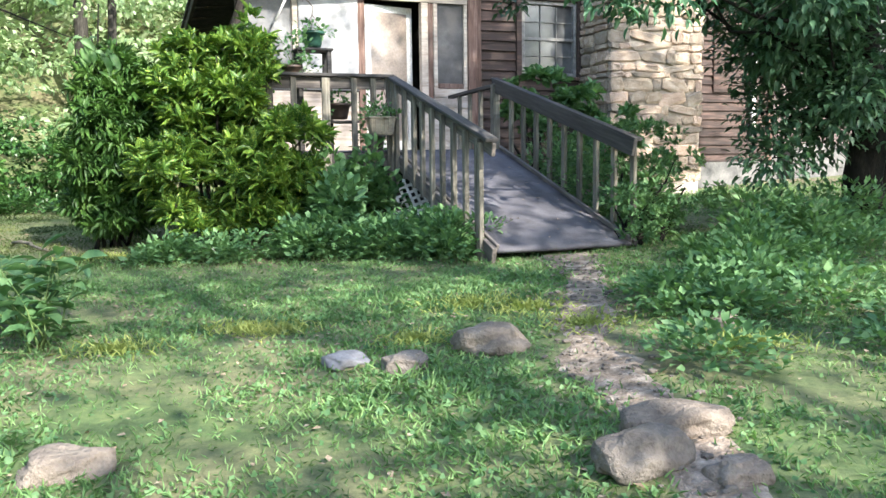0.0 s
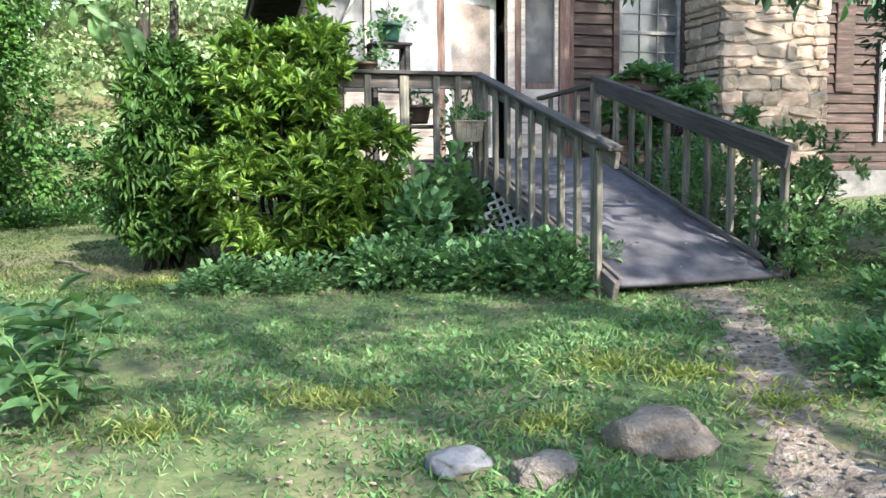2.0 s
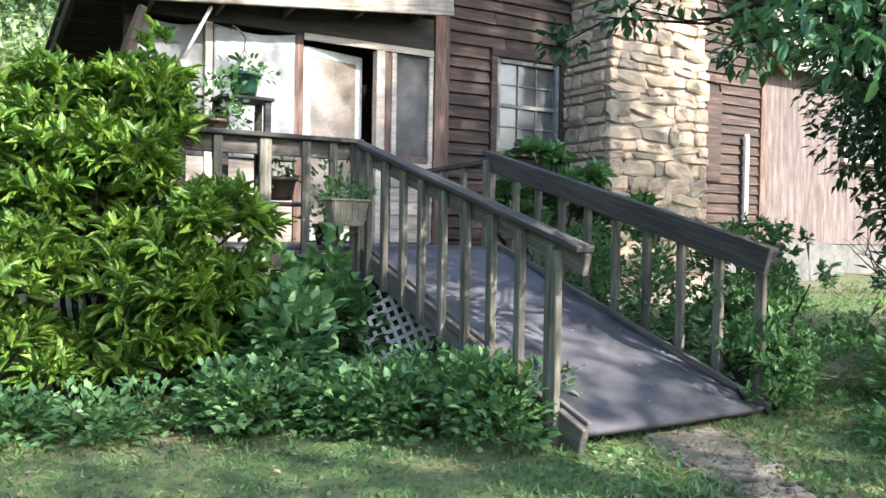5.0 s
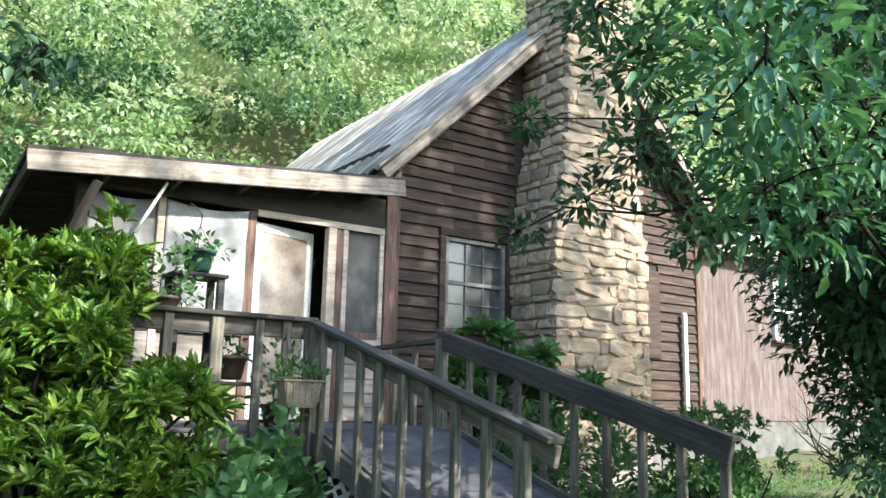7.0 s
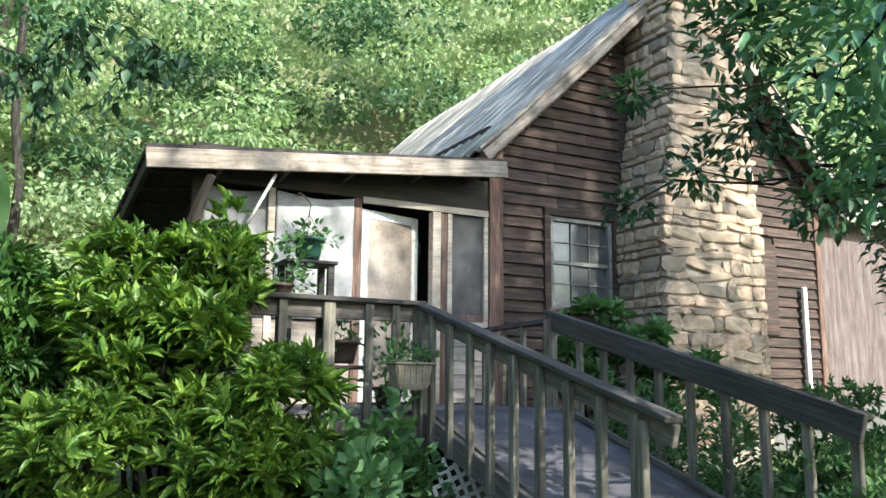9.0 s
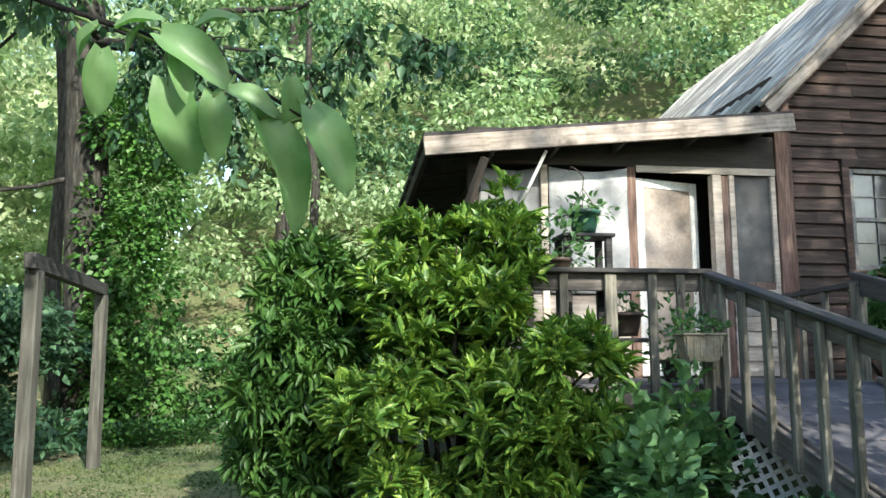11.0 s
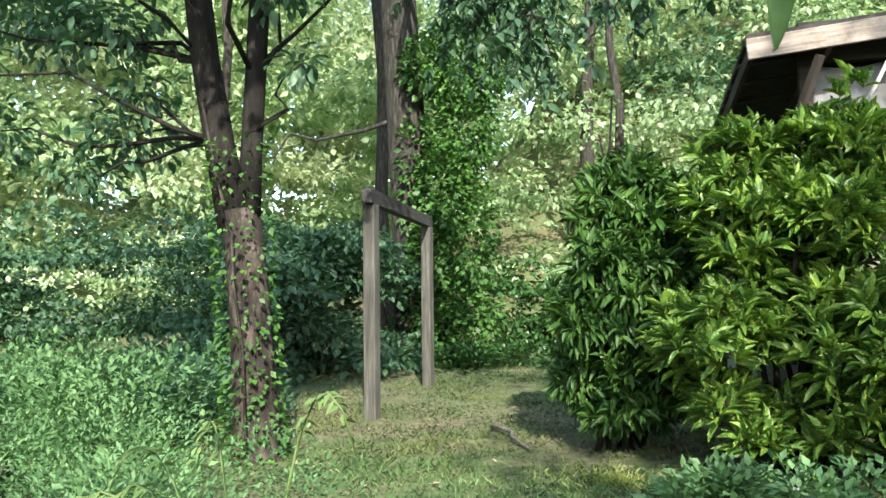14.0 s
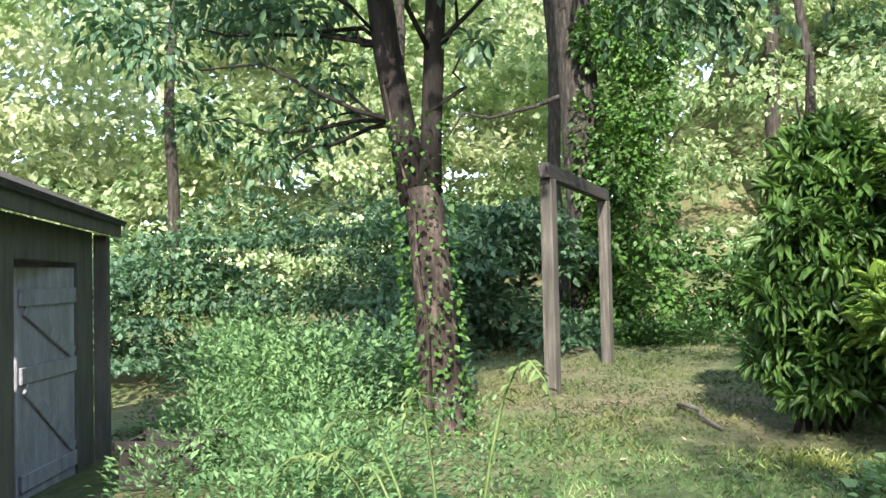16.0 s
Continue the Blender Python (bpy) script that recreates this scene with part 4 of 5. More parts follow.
# forked tree on the lawn's edge
def forked_tree():
    rng = np.random.default_rng(31)
    bx, by = -4.65, 9.4
    root = new("forked_tree")
    root.location = (bx, by, gz(bx, by) - 0.08)
    low = [Vector((0.0, 0, 0)), Vector((0.0, 0, 0.12)), Vector((-0.02, 0, 0.5)), Vector((-0.08, 0.02, 1.1)), Vector((-0.14, 0.03, 1.7)), Vector((-0.2, 0.04, 2.1))]
    tubes("trunk", [(low, [0.28, 0.21, 0.18, 0.17, 0.165, 0.165])], M_barkl, root, 14)
    a = [Vector((-0.24, 0.02, 1.95)), Vector((-0.4, 0.02, 2.7)), Vector((-0.55, 0.03, 3.4)), Vector((-0.68, 0.05, 4.2)), Vector((-0.8, 0.1, 5.5)), Vector((-1.0, 0.2, 8.0))]
    b_ = [Vector((-0.14, 0.05, 1.95)), Vector((-0.1, 0.05, 2.6)), Vector((-0.06, 0.05, 3.2)), Vector((0.0, 0.05, 4.2)), Vector((0.1, 0.1, 5.5)), Vector((0.4, 0.2, 8.0))]
    # Upper limbs switch to the near-black bark that holds the crown's shade.
    tubes("trunk", [(a, [0.14, 0.125, 0.12, 0.115, 0.1, 0.05]), (b_, [0.11, 0.09, 0.088, 0.085, 0.075, 0.04])], M_barkd, root, 12)
    lumps = [((-1.6, 0.3, 2.9), 0.5), ((-2.2, 0.2, 2.6), 0.5), ((-1.3, -0.2, 3.8), 0.5), ((-2.2, 0.1, 4.0), 0.7), ((-0.2, 0.3, 4.6), 0.5), ((0.8, 0.2, 4.3), 0.5), ((0.35, 0.1, 3.3), 0.22), ((-1.2, 0.0, 3.2), 0.35), ((-3.0, 0.3, 4.4), 0.8), ((-0.8, -0.4, 5.0), 0.8), ((0.6, 0.0, 5.4), 0.9), ((-2.0, 0.2, 5.5), 1.0), ((-0.4, 0.3, 6.5), 1.2), ((-1.4, 0.2, 7.5), 1.2), ((0.7, 0.2, 7.2), 1.2), ((-2.9, 0.0, 3.0), 0.45)]
    # Crown lumps added towards the sun, to cast shade on the limbs.
    lumps += [((0.3, -1.6, 4.9), 0.8), ((1.2, -2.2, 5.6), 1.0), ((0.2, -2.8, 6.2), 1.1), ((2.0, -2.6, 6.6), 1.1), ((-0.9, -1.6, 5.4), 0.8), ((-1.8, -1.2, 4.7), 0.7), ((-3.4, -0.6, 4.0), 0.6), ((-2.6, -0.8, 3.5), 0.45), ((1.1, -3.4, 7.2), 1.2), ((-0.6, -3.2, 7.0), 1.2), ((0.25, -0.1, 3.9), 0.35)]
    limbs = []
    for i, (c, r) in enumerate(lumps):
        s = (a if c[0] < -0.5 else b_)[1 + (c[2] > 3.6) + (c[2] > 5)]
        limbs.append((wander(s, c, 5, 0.08, rng), [0.026, 0.022, 0.018, 0.014, 0.01, 0.006]))
    tubes("branch", limbs, M_barkd, root, 6)
    P, D = clump_points(rng, [l[0] for l in lumps], [(l[1], l[1], l[1] * 0.7) for l in lumps], 13000, 0.1)
    leaves("foliage", P, D * 0.6 + np.array([0, 0, -0.4]), 0.13, 0.5, M_tree, root, LEAF_LONG, 32, 0.4, 0.5)
    n = 1100
    t = rng.uniform(0, 1, n)
    an = rng.uniform(0, 6.28, n)
    P = np.stack([-0.2 * t + 0.24 * np.cos(an), 0.24 * np.sin(an), 0.1 + 2.6 * t ** 1.3], 1)
    leaves("ivy", P, np.stack([np.cos(an), np.sin(an), -0.4 + 0 * t], 1), 0.06, 0.7, M_creeper, root, LEAF_OVAL, 33, 0.5)
    tubes("vine", [([Vector((0.05, -0.23, 0.2)), Vector((0.02, -0.24, 1.0)), Vector((-0.06, -0.25, 1.5)), Vector((-0.1, -0.22, 1.9)), Vector((-0.3, -0.16, 2.4)), Vector((-0.45, -0.14, 3.0))], [0.012] * 6)], M_barkl, root, 6)
    return tagged(root, "forked tree with dark limbs and lichen-spotted trunk wrapped in vine", "tree")


forked_tree()

# big trunk with ivy
def ivy_tree():
    rng = np.random.default_rng(41)
    bx, by = -6.85, 17.5
    root = new("tall_tree")
    root.location = (bx, by, gz(bx, by) - 0.1)
    tr = [Vector((0.1, 0, 0)), Vector((0.08, 0, 0.4)), Vector((0.02, 0, 2)), Vector((-0.1, 0, 4.5)), Vector((-0.25, 0, 7)), Vector((-0.4, 0, 10)), Vector((-0.5, 0.2, 14))]
    tubes("trunk", [(tr, [0.5, 0.4, 0.37, 0.355, 0.33, 0.29, 0.2])], M_bark, root, 18)
    limbs, cs, rs = [], [], []
    for i in range(16):
        s = tr[4].lerp(tr[6], i / 15)
        an, ln = i * 2.4, rng.uniform(2.5, 4.5)
        e = s + Vector((math.cos(an) * ln, math.sin(an) * ln, rng.uniform(-0.8, 1.5)))
        w = wander(s, e, 5, 0.25, rng)
        limbs.append((w, [0.12, 0.1, 0.08, 0.06, 0.04, 0.02]))
        for p in w[2:]:
            cs.append(tuple(p))
            rs.append((1.0, 1.0, 0.7))
    limbs.append((wander((-0.1, 0, 4.6), (-3.2, -1.5, 3.6), 7, 0.12, rng), [0.05, 0.045, 0.04, 0.03, 0.025, 0.02, 0.015, 0.01]))
    tubes("branch", limbs, M_bark, root, 7)
    P, D = clump_points(rng, cs, rs, 9000, 0.1)
    leaves("foliage", P, D * 0.5 + np.array([0, 0, -0.4]), 0.17, 0.55, M_wood2, root, LEAF_OVAL, 42, 0.4, 0.5)
    n = 9000
    lump = [((0.55, -0.2, 0.8), (0.4, 0.5, 0.8)), ((0.5, -0.2, 2.0), (0.45, 0.5, 0.9)), ((0.75, -0.2, 3.2), (0.6, 0.5, 1.0)), ((0.95, 0, 4.2), (0.7, 0.6, 1.0)), ((1.05, 0, 2.4), (0.6, 0.5, 1.2)), ((1.1, 0, 5.4), (0.9, 0.8, 0.9)), ((0.1, -0.38, 3.4), (0.25, 0.12, 1.2)), ((1.0, 0.1, 0.8), (0.7, 0.5, 0.8)), ((0.3, -0.4, 1.4), (0.35, 0.2, 1.0)), ((0.4, -0.3, 5.4), (0.5, 0.4, 0.6))]
    P, D = clump_points(rng, [l[0] for l in lump], [l[1] for l in lump], n, 0.4)
    leaves("ivy", P, D + np.array([0, -0.3, -0.5]), 0.12, 0.75, M_creeper, root, LEAF_OVAL, 43, 0.4)
    spray, pos, way = [], [], []
    for tip in ((-0.9, 11.6, 5.0), (-2.85, 11.4, 4.4), (-2.95, 11.3, 4.9)):
        tip = Vector(tip) - Vector(root.location)
        main = wander((-0.3, 0, 7.2), tip, 9, 0.18, rng)
        spray.append((main, [0.06, 0.055, 0.05, 0.042, 0.035, 0.028, 0.022, 0.016, 0.011, 0.006]))
        for i in range(46):
            s = main[6 + i % 4]
            w = wander(s, s + Vector((rng.normal(0, 0.4), rng.normal(0, 0.4), rng.uniform(-0.95, 0.2))), 4, 0.04, rng)
            spray.append((w, [0.008, 0.006, 0.005, 0.004, 0.002]))
            for k in range(15):
                t = 0.15 + 0.85 * k / 14
                j = min(int(t * 4), 3)
                pos.append(tuple(w[j].lerp(w[j + 1], t * 4 - j)))
                way.append((rng.normal(0, 0.6), rng.normal(0, 0.6), -0.8))
    tubes("limb", spray, M_barkd, root, 6)
    leaves("hanging_foliage", pos, way, 0.15, 0.5, M_tree_shade, root, LEAF_LONG, 44, 0.3)
    return tagged(root, "tall thick furrowed tree trunk draped with climbing ivy", "tree")


ivy_tree()

# ---------------------------------------------------------------- woods
def woods(name, seed, spots, count, length, mat, label):
    rng = np.random.default_rng(seed)
    P, D = clump_points(rng, [s[0] for s in spots], [s[1] for s in spots], count, 0.7)
    low = D[:, 2] < -0.2
    P[low, 2] += 0.9 * np.abs(D[low, 2]) * length * 5
    o = leaves(name, P, D * 0.7 + np.array([0, 0, -0.25]), length, 0.62, mat, None, LEAF_OVAL, seed, 0.45, 0.3)
    return tagged(o, label, "woods", kind="stuff")


def wood_spots(rng, n, a0, a1, r0, r1, h0, h1, s0, s1, cx=0.0, cy=6.0):
    out = []
    for _ in range(n):
        a, r = radians(rng.uniform(a0, a1)), rng.uniform(r0, r1)
        x, y = cx + r * math.cos(a), cy + r * math.sin(a)
        s = rng.uniform(s0, s1)
        out.append(((x, y, float(ground_z(x, y)) + rng.uniform(h0, h1)), (s, s, s * 0.72)))
    return out


rng = np.random.default_rng(77)
woods("woods_far", 51, wood_spots(rng, 420, 30, 215, 27, 37, 0.0, 14, 1.2, 2.8), 120000, 0.36, M_wood_haze, "green woods rising behind the house, haze in the pale leaf colour")
woods("woods_left", 61, wood_spots(rng, 130, 118, 178, 25, 35, 2, 16, 1.2, 2.6), 34000, 0.36, M_wood_haze, "crowns beyond the shed, paled by haze in the leaf colour")
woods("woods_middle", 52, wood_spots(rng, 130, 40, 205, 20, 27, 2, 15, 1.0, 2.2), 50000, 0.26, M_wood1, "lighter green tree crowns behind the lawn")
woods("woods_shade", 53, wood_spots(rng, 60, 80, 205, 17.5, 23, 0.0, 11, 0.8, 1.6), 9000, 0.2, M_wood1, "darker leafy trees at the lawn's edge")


def hedge_spots(rng, n, x0, y0, x1, y1, wid, h, s0, s1):
    out = []
    for _ in range(n):
        t = rng.uniform(0, 1)
        x, y = x0 + (x1 - x0) * t + rng.normal(0, wid), y0 + (y1 - y0) * t + rng.normal(0, wid)
        s = rng.uniform(s0, s1)
        out.append(((x, y, gz(x, y) + rng.uniform(0.1, h)), (s, s, s * 0.75)))
    return out


woods("undergrowth", 54, hedge_spots(rng, 60, -13, 10, -8.8, 17.8, 0.7, 2.2, 0.5, 1.0), 26000, 0.13, M_tree, "dense shrubby undergrowth at the lawn's edge")
woods("undergrowth_dark", 55, hedge_spots(rng, 40, -8.5, 20, -1.5, 20.5, 0.5, 1.4, 0.5, 0.9), 12000, 0.14, M_ivy, "shaded undergrowth below the trees")
woods("undergrowth_bluish", 60, hedge_spots(rng, 34, -8.4, 14.4, -6.9, 16.0, 0.45, 2.1, 0.45, 0.8), 9000, 0.15, M_tree, "dark blue-green leafy thicket beside the tall tree")
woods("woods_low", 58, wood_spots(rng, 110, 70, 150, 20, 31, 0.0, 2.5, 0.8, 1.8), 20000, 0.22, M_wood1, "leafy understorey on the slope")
# Added dark bluish crowns stand in for haze and the woods' shaded gaps.
woods("woods_bluish", 59, wood_spots(rng, 40, 55, 120, 24, 29, 4, 12, 1.0, 2.0), 13000, 0.24, M_tree, "dark bluish-green crowns added behind the house for haze and gaps")
woods("woods_distant", 57, wood_spots(rng, 260, 105, 215, 38, 46, 0.0, 17, 2.2, 4.0), 70000, 0.65, M_wood_haze, "pale woods beyond the clearing, haze put into the leaf colour")
# standing trunks in the woods
for i, (x, y, r, h) in enumerate(((-9.5, 22, 0.2, 14), (-4.2, 25, 0.15, 16), (-13, 20, 0.15, 15), (-19, 18, 0.18, 15), (-6, 29, 0.25, 17), (-20, 11, 0.25, 15))):
    rg = np.random.default_rng(100 + i)
    t = tubes("forest_trunk", [(wander((x, y, gz(x, y) - 0.2), (x + rg.normal(0, 0.5), y, h), 8, 0.1, rg), [r * (1 - 0.07 * k) for k in range(9)])], M_bark, None, 9)
    tagged(t, "slender grey forest tree trunk", "tree trunk", "trunks in the woods")

# unseen trees added behind the walker, whose crowns shade the lawn and house
SHADE = ((6.2, -1.2, 14.5, 0.28), (6.0, -5.5, 12, 0.3), (1.5, -9.0, 13, 0.34), (-5.5, -9.0, 13, 0.3), (10.5, 1.5, 15, 0.3), (12.5, -5.0, 16, 0.3))
for i, (x, y, h, r) in enumerate(SHADE):
    tree("shade_tree", x, y, h, r, 16, 3.8, 1.0, 7000 if x > 9 else 2400 if y < -3 else 2200, 0.22, 0.6, M_bark, M_wood2, 200 + i, "added tall broadleaf tree out of view, its leafy crown casting shade", 0.3)
woods("woods_behind", 56, wood_spots(rng, 120, 215, 390, 24, 32, 0.5, 6, 1.5, 3.0), 16000, 0.5, M_wood2, "green woods closing the clearing behind")

# ---------------------------------------------------------------- post frame and shed
arch = new("post_frame")
ax, ay = -4.6, 11.35
bx, by = -5.13, 14.1
tagged(arch, "weathered wooden frame of two posts and a crossbeam on the lawn", "post frame")
za, zb = gz(ax, ay), gz(bx, by)
box("post", (ax - 0.065, ay - 0.065, za - 0.2), (ax + 0.065, ay + 0.065, 2.62), M_post, arch)
box("post", (bx - 0.065, by - 0.065, zb - 0.2), (bx + 0.065, by + 0.065, 2.6), M_post, arch)
beam("crossbeam", (ax + 0.03, ay - 0.16, 2.7), (bx - 0.03, by + 0.12, 2.68), 0.11, 0.15, M_darkrail, arch)

shed = new("garden_shed")
SC = Vector((-7.55, 8.15, 0.0))
shed.matrix_basis = Matrix.Translation(SC) @ pose(0, 0, 0, 0, 0, -45)
tagged(shed, "small grey wooden shed with shingled roof and an open door", "shed")
# local x runs along the front towards the walker, y into the shed's depth is negative
box("wall", (0.14, -0.1, -0.3), (0.7, 0.0, 2.1), M_shedw, shed)
box("wall", (0.7, -0.1, 1.82), (2.35, 0.0, 2.1), M_shedw, shed)
box("wall", (2.35, -0.1, -0.3), (3.4, 0.0, 2.1), M_shedw, shed)
box("wall", (0.14, -2.6, -0.3), (0.24, -0.102, 2.1), M_shedw, shed)
box("wall", (0.24, -2.6, -0.3), (3.4, -2.5, 2.1), M_shedw, shed)
box("wall", (3.3, -2.498, -0.3), (3.4, -0.102, 2.1), M_shedw, shed)
box("floor_slab", (0.25, -2.49, -0.2), (3.29, -0.105, 0.0), M_dark, shed)
box("post", (-0.1, -0.02, -0.3), (0.02, 0.1, 2.08), M_shedw, shed)
beam("fascia_board", (-0.25, 0.16, 2.13), (3.7, 0.16, 2.13), 0.03, 0.12, M_shedw, shed)
sr = mesh_ob("roof", [(-0.28, 0.2, 2.17), (3.75, 0.2, 2.17), (3.75, -1.3, 2.85), (-0.28, -1.3, 2.85), (3.75, -2.8, 2.17), (-0.28, -2.8, 2.17)], [(0, 1, 2, 3), (3, 2, 4, 5)], M_shingle, shed)
sr.modifiers.new("thick", "SOLIDIFY").thickness = 0.05
for i in range(7):
    y0 = 0.21 - i * 0.215
    z0 = 2.172 + i * 0.215 * 0.4533
    for k in range(14):
        x0 = -0.28 + k * 0.288 + (0.144 if i % 2 else 0)
        if x0 + 0.28 < 3.76:
            mesh_ob("shingle", [(0, 0, 0.012), (0.28, 0, 0.012), (0.28, -0.22, 0.105), (0, -0.22, 0.105), (0, 0, 0), (0.28, 0, 0), (0.28, -0.22, 0.1), (0, -0.22, 0.1)], [(0, 1, 2, 3), (4, 5, 1, 0), (0, 3, 7, 4), (1, 5, 6, 2)], M_shingle, shed, Matrix.Translation((x0, y0, z0 + 0.002)))
sdoor = new("door")
sdoor.parent = shed
sdoor.matrix_basis = pose(0.72, -0.05, 0.0, 0, 0, -10)
tagged(sdoor, "pale grey ledged door standing open")
box("door_boards", (0, 0, -0.1), (0.95, 0.03, 1.78), M_sheddoor, sdoor)
for z in (0.2, 0.95, 1.5):
    box("ledge", (0.02, 0.032, z), (0.93, 0.058, z + 0.12), M_sheddoor, sdoor)
beam("brace", (0.06, 0.046, 0.35), (0.86, 0.046, 0.93), 0.026, 0.1, M_sheddoor, sdoor)
beam("brace", (0.06, 0.046, 1.1), (0.86, 0.046, 1.48), 0.026, 0.1, M_sheddoor, sdoor)

# ---------------------------------------------------------------- low plants and grass
def weeds(name, lumps, count, length, width, mat, seed, label, shape=LEAF_OVAL, up=0.35):
    rng = np.random.default_rng(seed)
    cs = [(x, y, gz(x, y) + h * 0.4) for x, y, r, h in lumps]
    rs = [(r, r, h * 0.75) for x, y, r, h in lumps]
    P, D = clump_points(rng, cs, rs, count, 0.25)
    z = np.array([gz(p[0], p[1]) for p in P])
    keep = P[:, 2] > z + 0.01
    D = D * np.array([1, 1, 0.4]) + np.array([0, 0, up])
    return tagged(leaves(name, P[keep], D[keep], length, width, mat, None, shape, seed, 0.35, 0.5), label, "weeds", kind="stuff")


rng = np.random.default_rng(61)


def strip(n, x0, y0, x1, y1, jx, jy, r, h):
    out = []
    for _ in range(n):
        t = rng.uniform(0, 1)
        s = rng.uniform(0.6, 1.3)
        out.append((x0 + (x1 - x0) * t + rng.uniform(-jx, jx), y0 + (y1 - y0) * t + rng.uniform(-jy, jy), r * s, h * s))
    return out


weeds("weeds", strip(40, 2.0, 7.95, 0.3, 8.9, 0.25, 0.3, 0.27, 0.34), 9000, 0.075, 0.6, M_weed, 62, "bushy ground weeds in front of the ramp", LEAF_LONG)
weeds("weeds", strip(16, 0.75, 9.2, 0.5, 10.3, 0.25, 0.25, 0.24, 0.62), 2600, 0.13, 0.62, M_weed, 63, "large-leaved green plants below the deck", LEAF_LONG)
weeds("weeds", strip(20, -1.6, 9.1, 0.6, 8.9, 0.2, 0.25, 0.22, 0.22), 2600, 0.08, 0.55, M_weed, 64, "low weeds in front of the bush")
weeds("weeds", strip(34, 3.0, 4.2, 4.8, 6.9, 0.75, 0.9, 0.34, 0.2), 9000, 0.065, 0.7, M_weed, 65, "leafy weeds beside the path")
weeds("weeds", strip(16, 3.9, 7.0, 6.4, 7.2, 0.4, 0.5, 0.4, 0.4), 4000, 0.085, 0.6, M_weed, 66, "taller weeds below the tree")
weeds("weeds", [(*hw(2.15 + rng.uniform(-0.2, 0.4), v).xy, 0.27, 0.75 + 0.3 * (v > -4)) for v in np.arange(-5.0, -2.0, 0.22)], 5200, 0.08, 0.5, M_weed, 67, "shrubby growth along the ramp's side", LEAF_LONG)
weeds("weeds", strip(46, -3.2, 6.6, -6.8, 9.0, 0.8, 0.9, 0.42, 0.5), 21000, 0.05, 0.42, M_weed, 68, "waist-high tangle of weeds beside the shed")
weeds("weeds", strip(26, -5.6, 10.4, -8.8, 12.6, 0.8, 0.8, 0.5, 0.7), 8000, 0.1, 0.6, M_tree, 69, "tall weeds at the lawn's edge")
weeds("weeds", strip(44, -6.4, 9.4, -11.5, 13.4, 0.9, 0.9, 0.6, 0.85), 12000, 0.09, 0.5, M_weed, 76, "thick green weeds in front of the thicket")
weeds("weeds", strip(26, -7.2, 16.3, -2.4, 17.0, 0.6, 0.5, 0.4, 0.28), 5000, 0.1, 0.5, M_ivy, 70, "low weeds below the trees")
weeds("weeds", [(*hw(u, -2.42 + rng.uniform(-0.15, 0.1)).xy, 0.24, h) for u, h in ((-1.0, 0.8), (-0.75, 1.0), (-0.5, 0.9), (-0.25, 1.1), (-0.05, 0.7))], 1500, 0.14, 0.62, M_weed, 75, "tall broad-leaved plants against the deck", LEAF_LONG)
weeds("vines", [(*hw(u, 0.0).xy, 0.2, 0.3) for u in (-1.8, -1.2, -0.4)], 500, 0.08, 0.6, M_ivy, 72, "vines under the deck")

g = gz(*hw(2.9, -1.0).xy)
p = hw(2.75, -1.25)
leafy_bush("hydrangea_shrub", (p.x, p.y, g), [((0, 0, 1.5), (0.45, 0.4, 0.5)), ((0.6, -0.1, 1.3), (0.55, 0.4, 0.45)), ((-0.2, 0, 1.85), (0.28, 0.28, 0.28)), ((0.2, 0, 0.8), (0.6, 0.5, 0.6)), ((1.1, 0.0, 1.0), (0.5, 0.4, 0.5))], 2600, 0.15, 0.6, M_weed, 73, "light green broad-leaved shrub behind the ramp's railing", stems=12)
p = hw(1.95, -5.0)
leafy_bush("railing_shrub", (p.x, p.y, gz(p.x, p.y)), [((0.05, 0.1, 0.4), (0.4, 0.4, 0.42)), ((0.25, 0.4, 0.75), (0.4, 0.42, 0.5)), ((0.55, 0.2, 0.5), (0.42, 0.36, 0.45)), ((-0.15, -0.1, 0.25), (0.3, 0.25, 0.25))], 4800, 0.065, 0.42, M_weed, 74, "small dark shrub at the railing's end", stems=14)


def broad_plant(name, x, y, h, n, length, seed, label):
    r = np.random.default_rng(seed)
    root = new(name)
    root.location = (x, y, gz(x, y))
    st, pos, way = [], [], []
    for i in range(n):
        e = Vector((r.normal(0, 0.22), r.normal(0, 0.22), h * r.uniform(0.6, 1.1)))
        w = wander((r.normal(0, 0.06), r.normal(0, 0.06), -0.03), e, 4, 0.02, r)
        st.append((w, [0.008, 0.007, 0.006, 0.004, 0.002]))
        for k in range(9):
            t = 0.25 + 0.75 * k / 8
            j = min(int(t * 4), 3)
            pos.append(tuple(w[j].lerp(w[j + 1], t * 4 - j)))
            a = k * 2.2 + i
            way.append((math.cos(a), math.sin(a), 0.25))
    tubes("stem", st, M_stalk, root, 5)
    leaves("leaf", pos, way, length, 0.42, M_weed, root, LEAF_LONG, seed, 0.2, 0.6)
    return tagged(root, label, "plant")


broad_plant("broadleaf_weed", -1.5, 5.45, 0.55, 9, 0.19, 81, "tall broad-leaved weed on the lawn")
broad_plant("broadleaf_weed", -1.75, 5.9, 0.6, 7, 0.19, 82, "tall broad-leaved weed on the lawn")
broad_plant("broadleaf_weed", -2.15, 6.0, 0.62, 5, 0.15, 83, "young broad-leaved sapling among weeds")

